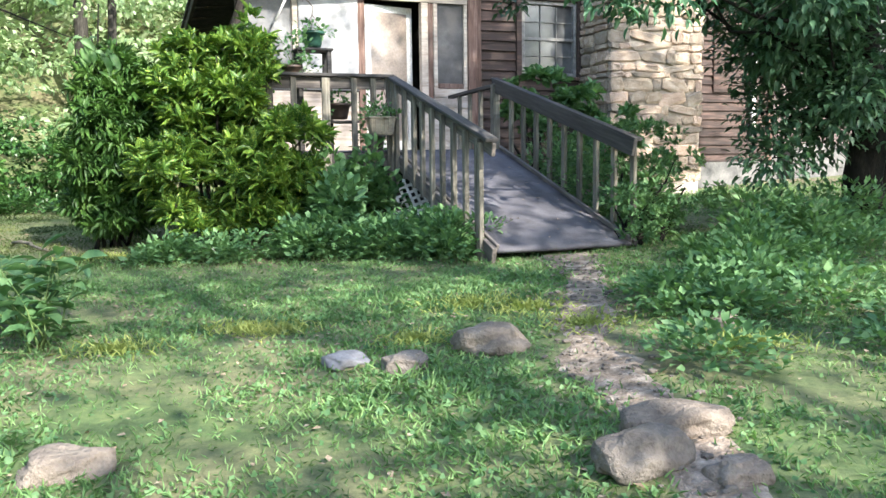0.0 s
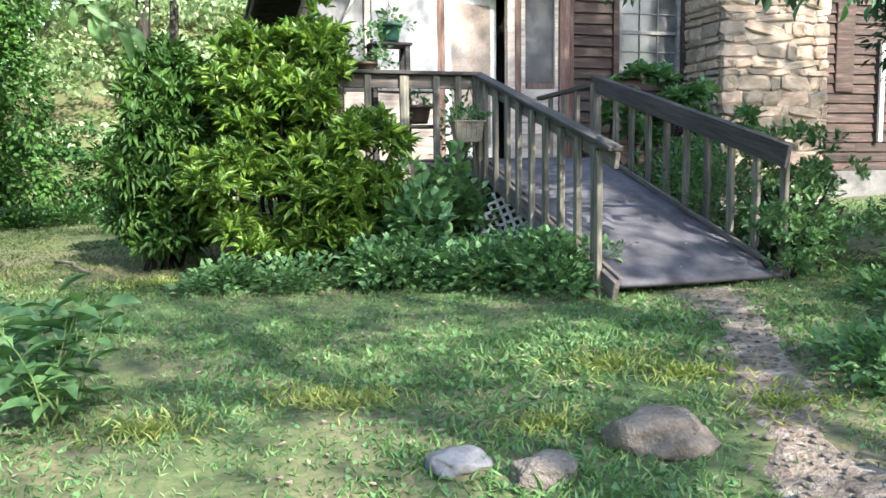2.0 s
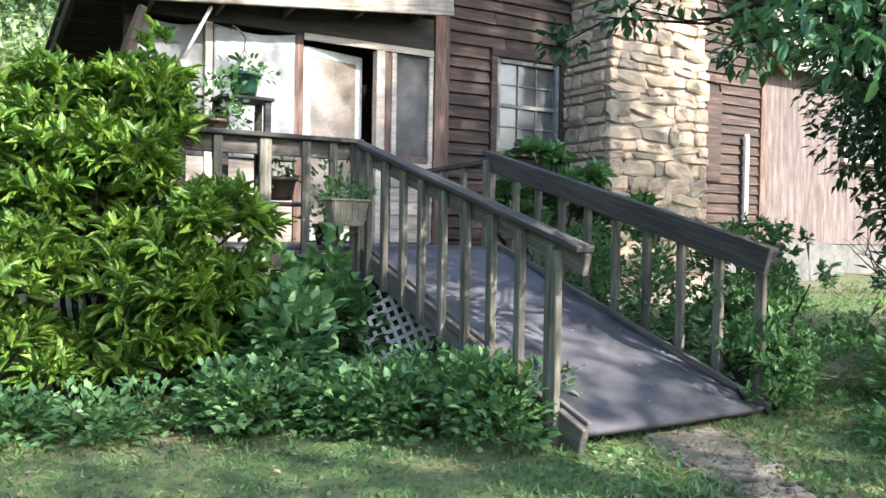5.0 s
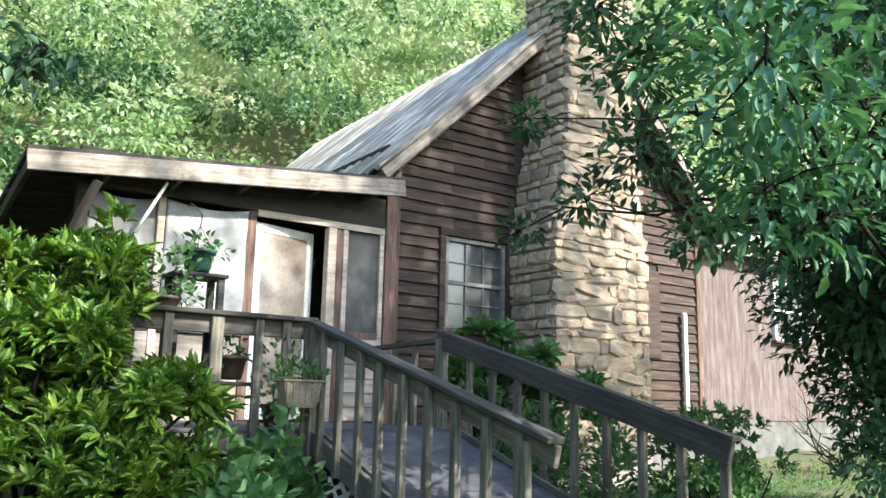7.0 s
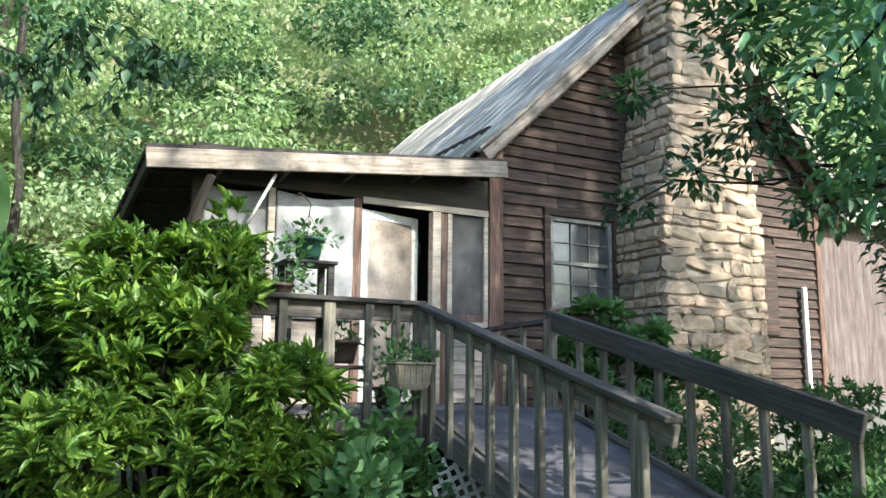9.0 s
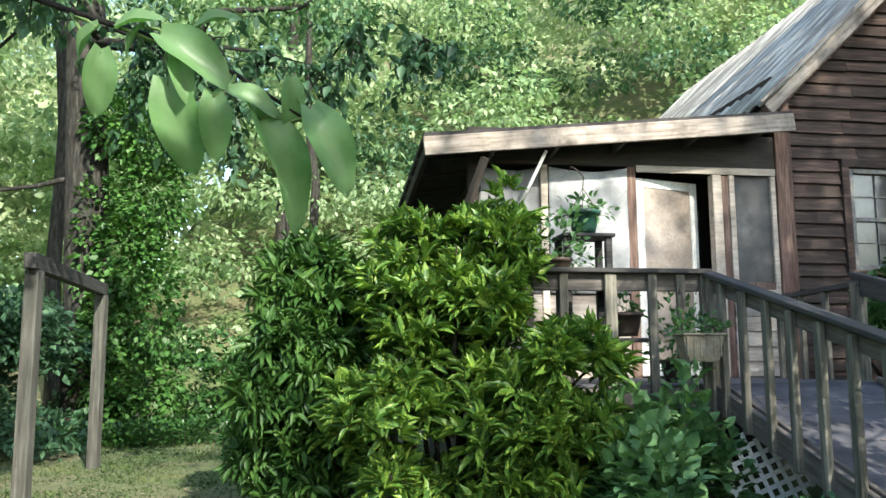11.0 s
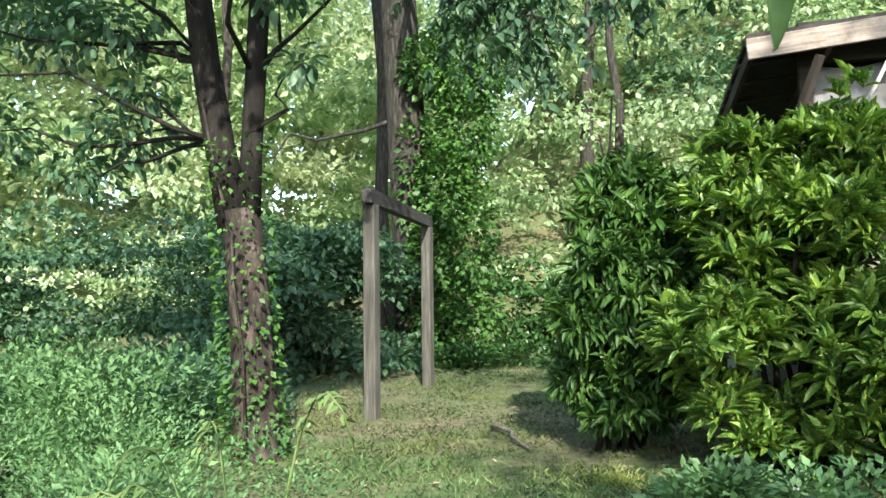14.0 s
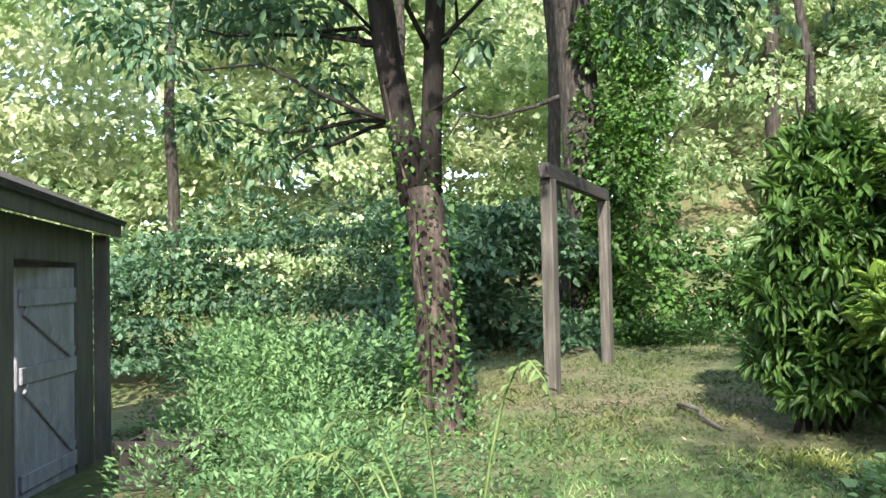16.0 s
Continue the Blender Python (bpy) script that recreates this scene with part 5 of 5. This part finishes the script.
# arching pale stalks
stalk = new("arching_weed")
stalk.location = (-2.15, 5.7, gz(-2.15, 5.7))
r = np.random.default_rng(84)
st, pos, way = [], [], []
for a, ln, h in ((2.6, 0.75, 0.95), (2.9, 0.6, 0.85), (0.5, 0.35, 1.15), (2.3, 0.4, 1.05), (3.3, 0.5, 0.7), (0.1, 0.5, 0.6), (2.75, 0.9, 0.8)):
    pts = []
    for i in range(9):
        t = i / 8
        pts.append(Vector((math.cos(a) * ln * t, math.sin(a) * ln * t * 0.4, h * (1 - (1.25 * t - 0.9) ** 2 / 0.81))))
    st.append((pts, [0.007 - 0.0006 * i for i in range(9)]))
    for i in range(26):
        t = 0.5 + 0.5 * i / 25
        j = min(int(t * 8), 7)
        p = pts[j].lerp(pts[j + 1], t * 8 - j)
        pos.append(tuple(p))
        way.append((0.2, (-1) ** i, -0.25))
tubes("stem", st, M_stalk, stalk, 5)
tagged(leaves("leaflets", pos, way, 0.06, 0.25, M_stalk, stalk, LEAF_OVAL, 85, 0.2, 0.3), kind="stuff")
tagged(stalk, "arching pale green weed stalks with feathery leaflets", "weed")


def grass_blades(name, seed, n, x0, x1, y0, y1, h, w, mat, label, dense=0.0):
    rg = np.random.default_rng(seed)
    x, y = rg.uniform(x0, x1, n), y0 + (y1 - y0) * rg.uniform(0, 1, n) ** 1.35
    z = np.array([gz(a, b) for a, b in zip(x, y)])
    tone = np.array([noise.noise((a * 0.7, b * 0.7, 9)) + 0.6 * noise.noise((a * 2.1, b * 2.1, 4)) for a, b in zip(x, y)])
    keep = (tone > -0.25 - dense + rg.normal(0, 0.2, n))
    pathx = np.interp(y, [c[1] for c in pc], [c[0] for c in pc])
    keep &= ~((abs(x - pathx) < 0.17 + 0.1 * rg.normal(0, 1, n)) & (y > 2.2) & (y < 7.5))
    edge = np.minimum(np.minimum(x - x0, x1 - x), np.minimum(y - y0, y1 - y))
    keep &= edge > rg.uniform(0, 1.2, n) ** 2
    x, y, z, tone = x[keep], y[keep], z[keep], tone[keep]
    way = np.stack([rg.normal(0, 0.7, len(x)), rg.normal(0, 0.7, len(x)), np.full(len(x), 0.7)], 1)
    o = leaves(name, np.stack([x, y, z - 0.005], 1), way, h * (0.8 + 0.5 * np.clip(tone + 0.3, 0, 1)), w, mat, None, LEAF_OVAL, seed, 0.2)
    return tagged(o, label, "grass", kind="stuff")


grass_blades("grass", 91, 92000, -4.0, 5.6, 0.4, 9.6, 0.06, 0.16, M_grass, "short mixed green grass of the lawn", 0.15)
# Sun patches on the lawn, put in as tufts of yellow blades.
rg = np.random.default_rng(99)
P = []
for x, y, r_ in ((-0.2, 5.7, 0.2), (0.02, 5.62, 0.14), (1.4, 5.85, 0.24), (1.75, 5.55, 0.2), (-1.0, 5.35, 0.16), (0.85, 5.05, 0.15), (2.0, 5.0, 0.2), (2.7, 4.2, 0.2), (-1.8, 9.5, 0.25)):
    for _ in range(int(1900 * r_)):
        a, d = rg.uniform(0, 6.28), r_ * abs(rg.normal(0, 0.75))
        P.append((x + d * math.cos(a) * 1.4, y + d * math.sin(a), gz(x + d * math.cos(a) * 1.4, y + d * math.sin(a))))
tagged(leaves("dry_grass", P, rg.normal(0, 0.8, (len(P), 3)) * np.array([1, 1, 0.2]) + np.array([0, 0, 0.7]), 0.075, 0.14, M_sunpatch, None, LEAF_OVAL, 100, 0.2), "yellow grass tufts coloured as sun patches in the lawn", "grass", kind="stuff")
grass_blades("clover", 92, 42000, -4.0, 5.6, 0.4, 8.2, 0.038, 0.8, M_weed, "clover and small broad-leaved plants in the lawn", 0.0)
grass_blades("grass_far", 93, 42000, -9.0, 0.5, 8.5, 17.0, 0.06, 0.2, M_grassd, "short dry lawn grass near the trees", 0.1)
grass_blades("grass_side", 94, 14000, 4.0, 14.0, 6.5, 13.5, 0.09, 0.22, M_grass, "lawn grass beside the house", 0.2)
rg = np.random.default_rng(95)
n = 1100
lx, ly = rg.uniform(-4.5, 4.5, n), rg.uniform(1.5, 12.5, n)
P = np.stack([lx, ly, [gz(a, b) + 0.02 for a, b in zip(lx, ly)]], 1)
tagged(leaves("fallen_leaves", P, np.stack([rg.normal(0, 1, n), rg.normal(0, 1, n), 0 * lx + 0.1], 1), 0.045, 0.6, M_litter, None, LEAF_OVAL, 96, 0.1, 3.0), "scattered dry fallen leaves and bits on the lawn", "leaf litter", kind="stuff")

# ---------------------------------------------------------------- stones
def field_stone(x, y, sx, sy, sz, turn, mat, seed, label, sink=0.3, tilt=0):
    bm = bmesh.new()
    bmesh.ops.create_icosphere(bm, subdivisions=4, radius=1)
    for p in bm.verts:
        d = p.co.copy()
        k = 1 + 0.45 * noise.noise(d * 1.2 + Vector((seed, 0, 0))) + 0.12 * noise.noise(d * 2.5 + Vector((0, seed, 0))) + 0.04 * noise.noise(d * 7 + Vector((0, 0, seed)))
        q = d * k
        q = Vector([math.copysign(min(abs(c), 0.82 + 0.12 * abs(c)), c) for c in q])
        p.co = Vector((q.x * sx, q.y * sy, q.z * sz))
    o = bm_ob("stone", bm, mat, None, Matrix.Translation((x, y, gz(x, y) + sz * (0.8 - sink))) @ pose(0, 0, 0, tilt, tilt * 0.5, turn), True)
    return tagged(o, label, "stone", "stones on the lawn")


field_stone(1.38, 2.86, 0.22, 0.11, 0.1, 18, M_rock, 1.3, "smooth tan fieldstone lying in the grass", 0.1, 6)
field_stone(1.66, 3.16, 0.25, 0.14, 0.08, -12, M_rock, 4.1, "grey fieldstone lying in the grass", 0.2)
field_stone(1.68, 2.7, 0.12, 0.09, 0.06, 5, M_rock, 7.7, "small brown fieldstone by the path", 0.3)
field_stone(-0.87, 3.5, 0.2, 0.14, 0.08, 8, M_rock, 9.2, "weathered pinkish stone half sunk in grass", 0.5)
field_stone(1.27, 4.72, 0.24, 0.2, 0.11, 10, M_rock, 12.4, "pale flat-topped boulder in the lawn", 0.45)
field_stone(0.38, 4.72, 0.14, 0.1, 0.05, 25, M_slate, 15.1, "blue-grey slab of stone in the lawn", 0.3, 10)
field_stone(0.7, 4.55, 0.14, 0.12, 0.07, -20, M_rock, 17.9, "mossy rounded stone in the lawn", 0.5)
field_stone(-0.68, 9.5, 0.06, 0.05, 0.05, 0, M_white, 19.3, "small white stone on the lawn", 0.2)
field_stone(2.75, 4.6, 0.13, 0.1, 0.06, 40, M_rock, 22.0, "small reddish stone among weeds", 0.3)
bm = bmesh.new()
rg = np.random.default_rng(97)
for _ in range(260):
    t = rg.uniform(0, 1)
    y = 2.3 + 5.1 * t
    x = float(np.interp(y, [c[1] for c in pc], [c[0] for c in pc])) + rg.normal(0, 0.15)
    s = rg.uniform(0.008, 0.024)
    bmesh.ops.create_icosphere(bm, subdivisions=1, radius=s, matrix=Matrix.Translation((x, y, gz(x, y) + 0.012 + s * 0.3)) @ Matrix.Diagonal((1.3, 1, 0.6, 1)))
tagged(bm_ob("gravel", bm, M_rock), "loose pale gravel on the path", "gravel", kind="stuff")
t = tubes("fallen_stick", [(wander((-3.2, 11.0, gz(-3.2, 11) + 0.03), (-2.6, 10.2, gz(-2.6, 10.2) + 0.03), 5, 0.03, rg), [0.02, 0.022, 0.02, 0.018, 0.015, 0.012])], M_rail, None, 7)
tagged(t, "bleached fallen stick lying on the lawn", "stick")

# bare twiggy bush by the far wall
root = new("bare_twig_bush")
p = hw(8.6, -2.0)
root.location = (p.x, p.y, gz(p.x, p.y))
tw = []
rg = np.random.default_rng(98)
for i in range(16):
    a = rg.uniform(0, 6.28)
    e = Vector((math.cos(a) * 0.8, math.sin(a) * 0.5, rg.uniform(0.6, 1.5)))
    w = wander((0, 0, 0), e, 6, 0.07, rg)
    tw.append((w, [0.014, 0.012, 0.01, 0.008, 0.006, 0.004, 0.002]))
    tw.append((wander(w[3], w[3] + Vector(rg.normal(0, 0.25, 3)), 3, 0.03, rg), [0.006, 0.005, 0.003, 0.002]))
tubes("twig", tw, M_barkd, root, 5)
tagged(root, "bare tangled twigs of a leafless bush", "bush")

# ---------------------------------------------------------------- things on the deck
def lathe(name, prof, mat, parent=None, m=None, n=20):
    vs = [(r * math.cos(2 * math.pi * k / n), r * math.sin(2 * math.pi * k / n), z) for r, z in prof for k in range(n)]
    fs = [(i * n + k, i * n + (k + 1) % n, (i + 1) * n + (k + 1) % n, (i + 1) * n + k) for i in range(len(prof) - 1) for k in range(n)]
    fs.append(tuple(range(n))[::-1])
    return mesh_ob(name, vs, fs, mat, parent, m, True)


def potted(name, u, v, z, r, h, mat, seed, label, spread=0.25, top=0.25, count=170, length=0.075, hang=None):
    p = hw(u, v, z)
    root = new(name)
    root.location = p
    lathe("pot", [(r * 0.7, 0), (r * 0.78, h * 0.2), (r * 0.94, h * 0.82), (r * 1.06, h * 0.83), (r * 1.08, h), (r * 0.98, h), (r * 0.95, h * 0.86)], mat, root)
    lathe("soil", [(0.001, h * 0.87), (r * 0.5, h * 0.88), (r * 0.95, h * 0.87)], M_soil, root)
    rg = np.random.default_rng(seed)
    P, D = clump_points(rg, [(0, 0, h + top * 0.4), (spread * 0.6, 0, h), (-spread * 0.7, -0.05, h * 0.8)], [(spread, spread, top), (spread * 0.6, spread * 0.6, top * 0.7), (spread * 0.6, spread * 0.5, top * 0.8)], count, 0.1)
    leaves("foliage", P, D + np.array([0, 0, 0.2]), length, 0.6, M_weed, root, LEAF_LONG, seed, 0.3)
    tubes("stem", [(wander((0, 0, h * 0.85), tuple(P[i]), 4, 0.02, rg), [0.005, 0.004, 0.004, 0.003, 0.002]) for i in range(14)], M_stalk, root, 5)
    if hang:
        w = [([Vector((r * math.cos(a), r * math.sin(a), h)), Vector((0, 0, hang))], [0.0035, 0.0035]) for a in (0.3, 2.4, 4.5)]
        w.append(([Vector((0, 0, hang)), Vector((0.01, 0, hang + 0.1)), Vector((-0.04, 0, hang + 0.16)), Vector((-0.1, 0, hang + 0.2)), Vector((-0.12, 0, hang + 0.16))], [0.006] * 5))
        tubes("hanger", w, M_wire, root, 6)
    return tagged(root, label, "potted plant")


potted("hanging_pot", -0.68, -1.5, 2.88, 0.145, 0.2, M_green_pot, 301, "dark green plastic hanging pot with a leafy plant on the deck", 0.24, 0.1, 110, 0.07, 0.42)
potted("flower_pot", -0.42, -1.75, 1.95, 0.15, 0.2, M_brown_pot, 302, "brown plastic pot with yellow-green seedlings behind the railing", 0.14, 0.12, 90, 0.06)
potted("flower_pot", -1.0, -1.7, 2.45, 0.13, 0.17, M_brown_pot, 303, "pot with a bushy tomato plant on the deck", 0.3, 0.35, 240, 0.07)
potted("flower_pot", 0.1, -1.6, 1.55, 0.14, 0.2, M_brown_pot, 304, "pot of trailing green plants on the deck", 0.25, 0.45, 220, 0.07)
stand = new("plant_stand")
stand.matrix_basis = HM
tagged(stand, "dark wooden plant stand behind the deck railing", "plant stand")
for u in (-0.88, -0.5):
    for v in (-1.62, -1.36):
        box("leg", (u - 0.03, v - 0.03, FLOOR), (u + 0.03, v + 0.03, 2.83), M_darkrail, stand)
box("shelf", (-0.93, -1.68, 2.83), (-0.45, -1.3, 2.86), M_darkrail, stand)
box("shelf", (-0.93, -1.7, 2.4), (-0.3, -1.3, 2.43), M_darkrail, stand)
box("shelf", (-0.93, -1.95, 1.9), (-0.2, -1.6, 1.93), M_darkrail, stand)
p = hw(-0.72, -1.5, 2.43)
t = box("white_tub", (-0.11, -0.07, 0), (0.11, 0.07, 0.17), M_white, None, 0.02, Matrix.Translation(p) @ pose(0, 0, 0, 0, 0, 9))
tagged(t, "small white plastic tub on the plant stand", "tub")
# rail planter
planter = new("rail_planter")
planter.matrix_basis = Matrix.Translation(hw(-0.04, -2.36, 1.73)) @ pose(0, 0, 0, 0, 0, 9)
bm = bmesh.new()
add_box(bm, (-0.17, -0.1, 0), (0.17, 0.1, 0.21), 0.0)
for p in bm.verts:
    if p.co.z < 0.1:
        p.co.x *= 0.78
        p.co.y *= 0.75
bmesh.ops.bevel(bm, geom=list(bm.edges), offset=0.012, segments=2, affect="EDGES")
for i in range(6):
    add_box(bm, (-0.15 + i * 0.055, -0.103, 0.04), (-0.135 + i * 0.055, -0.09, 0.2), 0.003)
bm_ob("box", bm, M_tan_pot, planter)
box("rim", (-0.18, -0.11, 0.205), (0.18, 0.11, 0.225), M_tan_pot, planter, 0.006)
rg = np.random.default_rng(311)
P, D = clump_points(rg, [(0, 0, 0.28), (-0.12, 0, 0.24), (0.14, 0, 0.24)], [(0.2, 0.13, 0.13), (0.14, 0.1, 0.1), (0.12, 0.1, 0.1)], 260, 0.1)
leaves("foliage", P, D + np.array([0, 0, 0.3]), 0.055, 0.55, M_weed, planter, LEAF_LONG, 312, 0.3)
tubes("hanger", [([Vector((s, 0.0, 0.2)), Vector((s * 0.6, 0.05, 0.45)), Vector((s * 0.5, 0.14, 0.6)), Vector((s * 0.5, 0.18, 0.55))], [0.006] * 4) for s in (-0.15, 0.15)], M_wire, planter, 5)
tagged(planter, "greyish tan fluted planter box hung on the railing with seedlings", "planter")
# white pole under the eave
t = tubes("white_pole", [([hw(-0.68, -0.32, 3.95), hw(-0.95, -0.3, 3.4)], [0.018, 0.018])], M_white, None, 8)
t.parent = None
tagged(t, "thin white pole leaning under the porch eave", "pole")
# lattice panel
lat = new("lattice_panel")
lat.matrix_basis = HM @ Matrix.Translation((-0.08, -2.66, 0.64)) @ pose(0, 0, 0, -14, 24, -8)
tagged(lat, "broken piece of white plastic garden lattice leaning by the ramp", "lattice")
bm = bmesh.new()
W, Hh = 0.62, 0.62
for sgn in (1, -1):
    for k in range(-8, 18):
        c = k * 0.12
        pts = []
        x0, x1 = 0.0, W
        z0, z1 = (c + sgn * x0, c + sgn * x1)
        pa, pb = Vector((0, 0, z0)), Vector((W, 0, z1))
        lo, hi = 0.0, 1.0
        dz = z1 - z0
        ta, tb = sorted(((0 - z0) / dz, (Hh - z0) / dz))
        lo, hi = max(lo, ta), min(hi, tb)
        if hi - lo < 0.03:
            continue
        a, b_ = pa.lerp(pb, lo), pa.lerp(pb, hi)
        x = (b_ - a).normalized()
        y = Vector((0, 1, 0))
        mm = Matrix((x, y, x.cross(y))).transposed().to_4x4()
        mm.translation = a + Vector((0, 0.006 * sgn, 0))
        add_box(bm, (0, -0.004, -0.017), ((b_ - a).length, 0.004, 0.017), 0, mm)
bm_ob("lath", bm, M_white, lat)

# litter on the ramp
rg = np.random.default_rng(321)
P = []
for _ in range(34):
    u, v = rg.uniform(0.35, 1.65), rg.uniform(-5.1, -2.2)
    P.append(hw(u, v, ramp_z(v) + 0.012))
tagged(leaves("ramp_leaves", P, rg.normal(0, 1, (34, 3)) * np.array([1, 1, 0.1]), 0.05, 0.5, M_litter, None, LEAF_OVAL, 322, 0.05, 3.0), "dry leaves fallen on the ramp", "leaf litter", kind="stuff")

# ---------------------------------------------------------------- pieces of the walls
rg = np.random.default_rng(401)


def plank(u0, u1, z, h, parent):
    if u1 - u0 < 0.06:
        return
    dz = rg.normal(0, 0.006, 4)
    v = 0.168
    vs = [(u0, v - 0.046, z + dz[0]), (u1, v - 0.046, z + dz[1]), (u1, v - 0.006, z + h), (u0, v - 0.006, z + h), (u0, v, z + dz[0]), (u1, v, z + dz[1]), (u1, v, z + h), (u0, v, z + h)]
    mesh_ob("plank", vs, [(0, 1, 2, 3), (4, 5, 1, 0), (5, 6, 2, 1), (7, 4, 0, 3), (3, 2, 6, 7)], M_siding, parent)


z = 1.3
while z < RZ - 0.25:
    cut = max(0, (z + 0.1 - EZ) / SL)
    a, b_ = GL + cut + (0.09 if z < EZ else 0), GR - cut - (0.09 if z < EZ else 0)
    segs = [(a, 4.3), (5.9, b_)] if a < 4.3 else []
    if 2.55 < z < 4.06:
        segs = [(a, 3.015), (5.9, 6.945), (7.305, b_)]
    for s0, s1 in segs:
        if s1 - s0 > 1.2 and rg.uniform() < 0.4:
            mid = s0 + (s1 - s0) * rg.uniform(0.3, 0.7)
            plank(s0, mid - 0.003, z, 0.168, wall_front)
            plank(mid + 0.003, s1, z, 0.168, wall_front)
        else:
            plank(s0, s1, z, 0.168, wall_front)
    z += 0.155

stone_meshes = []
for k in range(8):
    bm = bmesh.new()
    bmesh.ops.create_cube(bm, size=1)
    bmesh.ops.bevel(bm, geom=list(bm.edges), offset=0.16, segments=1, affect="EDGES")
    for p in bm.verts:
        p.co += Vector(rg.normal(0, 0.065, 3))
    me = bpy.data.meshes.new("stone")
    bm.to_mesh(me)
    bm.free()
    me.materials.append(M_stone)
    stone_meshes.append(me)


def wall_stone(c, size, turn):
    o = new("stone", stone_meshes[int(rg.integers(8))])
    o.parent = chimney
    o.matrix_basis = Matrix.Translation(c) @ pose(0, 0, 0, 0, 0, 0) @ Matrix.Rotation(turn, 4, "Y") @ Matrix.Diagonal((*size, 1))


z = 1.0
while z < 8.9:
    h = rg.uniform(0.09, 0.22)
    a, b_ = chim_edges(z + h / 2)
    u = a - 0.03
    while u < b_ - 0.05:
        w = min(rg.choice([0.16, 0.24, 0.34, 0.46, 0.62]) * rg.uniform(0.8, 1.2), b_ + 0.03 - u)
        wall_stone((u + w / 2, CF + 0.005, z + h / 2), (w - 0.006, 0.08 + rg.uniform(0, 0.05), h * rg.uniform(0.8, 1.08)), rg.normal(0, 0.12))
        u += w
    v = CF + 0.06
    while v < 0.12:
        w = min(rg.uniform(0.18, 0.4), 0.16 - v)
        if w > 0.06:
            wall_stone((a - 0.005, v + w / 2, z + h / 2), (0.12, w - 0.02, h - 0.015), rg.normal(0, 0.03))
        v += w
    z += h

# black crate by the shed's corner
crate = new("plastic_crate")
cx, cy = -5.75, 7.55
crate.matrix_basis = pose(cx, cy, gz(cx, cy), 0, 0, 30)
bm = bmesh.new()
for lo, hi in (((-0.3, -0.2, 0), (0.3, 0.2, 0.03)), ((-0.3, -0.2, 0.03), (-0.27, 0.2, 0.32)), ((0.27, -0.2, 0.03), (0.3, 0.2, 0.32)), ((-0.27, -0.2, 0.03), (0.27, -0.17, 0.32)), ((-0.27, 0.17, 0.03), (0.27, 0.2, 0.32)), ((-0.33, -0.23, 0.28), (0.33, -0.2, 0.34)), ((-0.33, 0.2, 0.28), (0.33, 0.23, 0.34))):
    add_box(bm, lo, hi, 0.006)
bm_ob("tub", bm, M_dark, crate)
tagged(crate, "black plastic crate beside the shed", "crate")
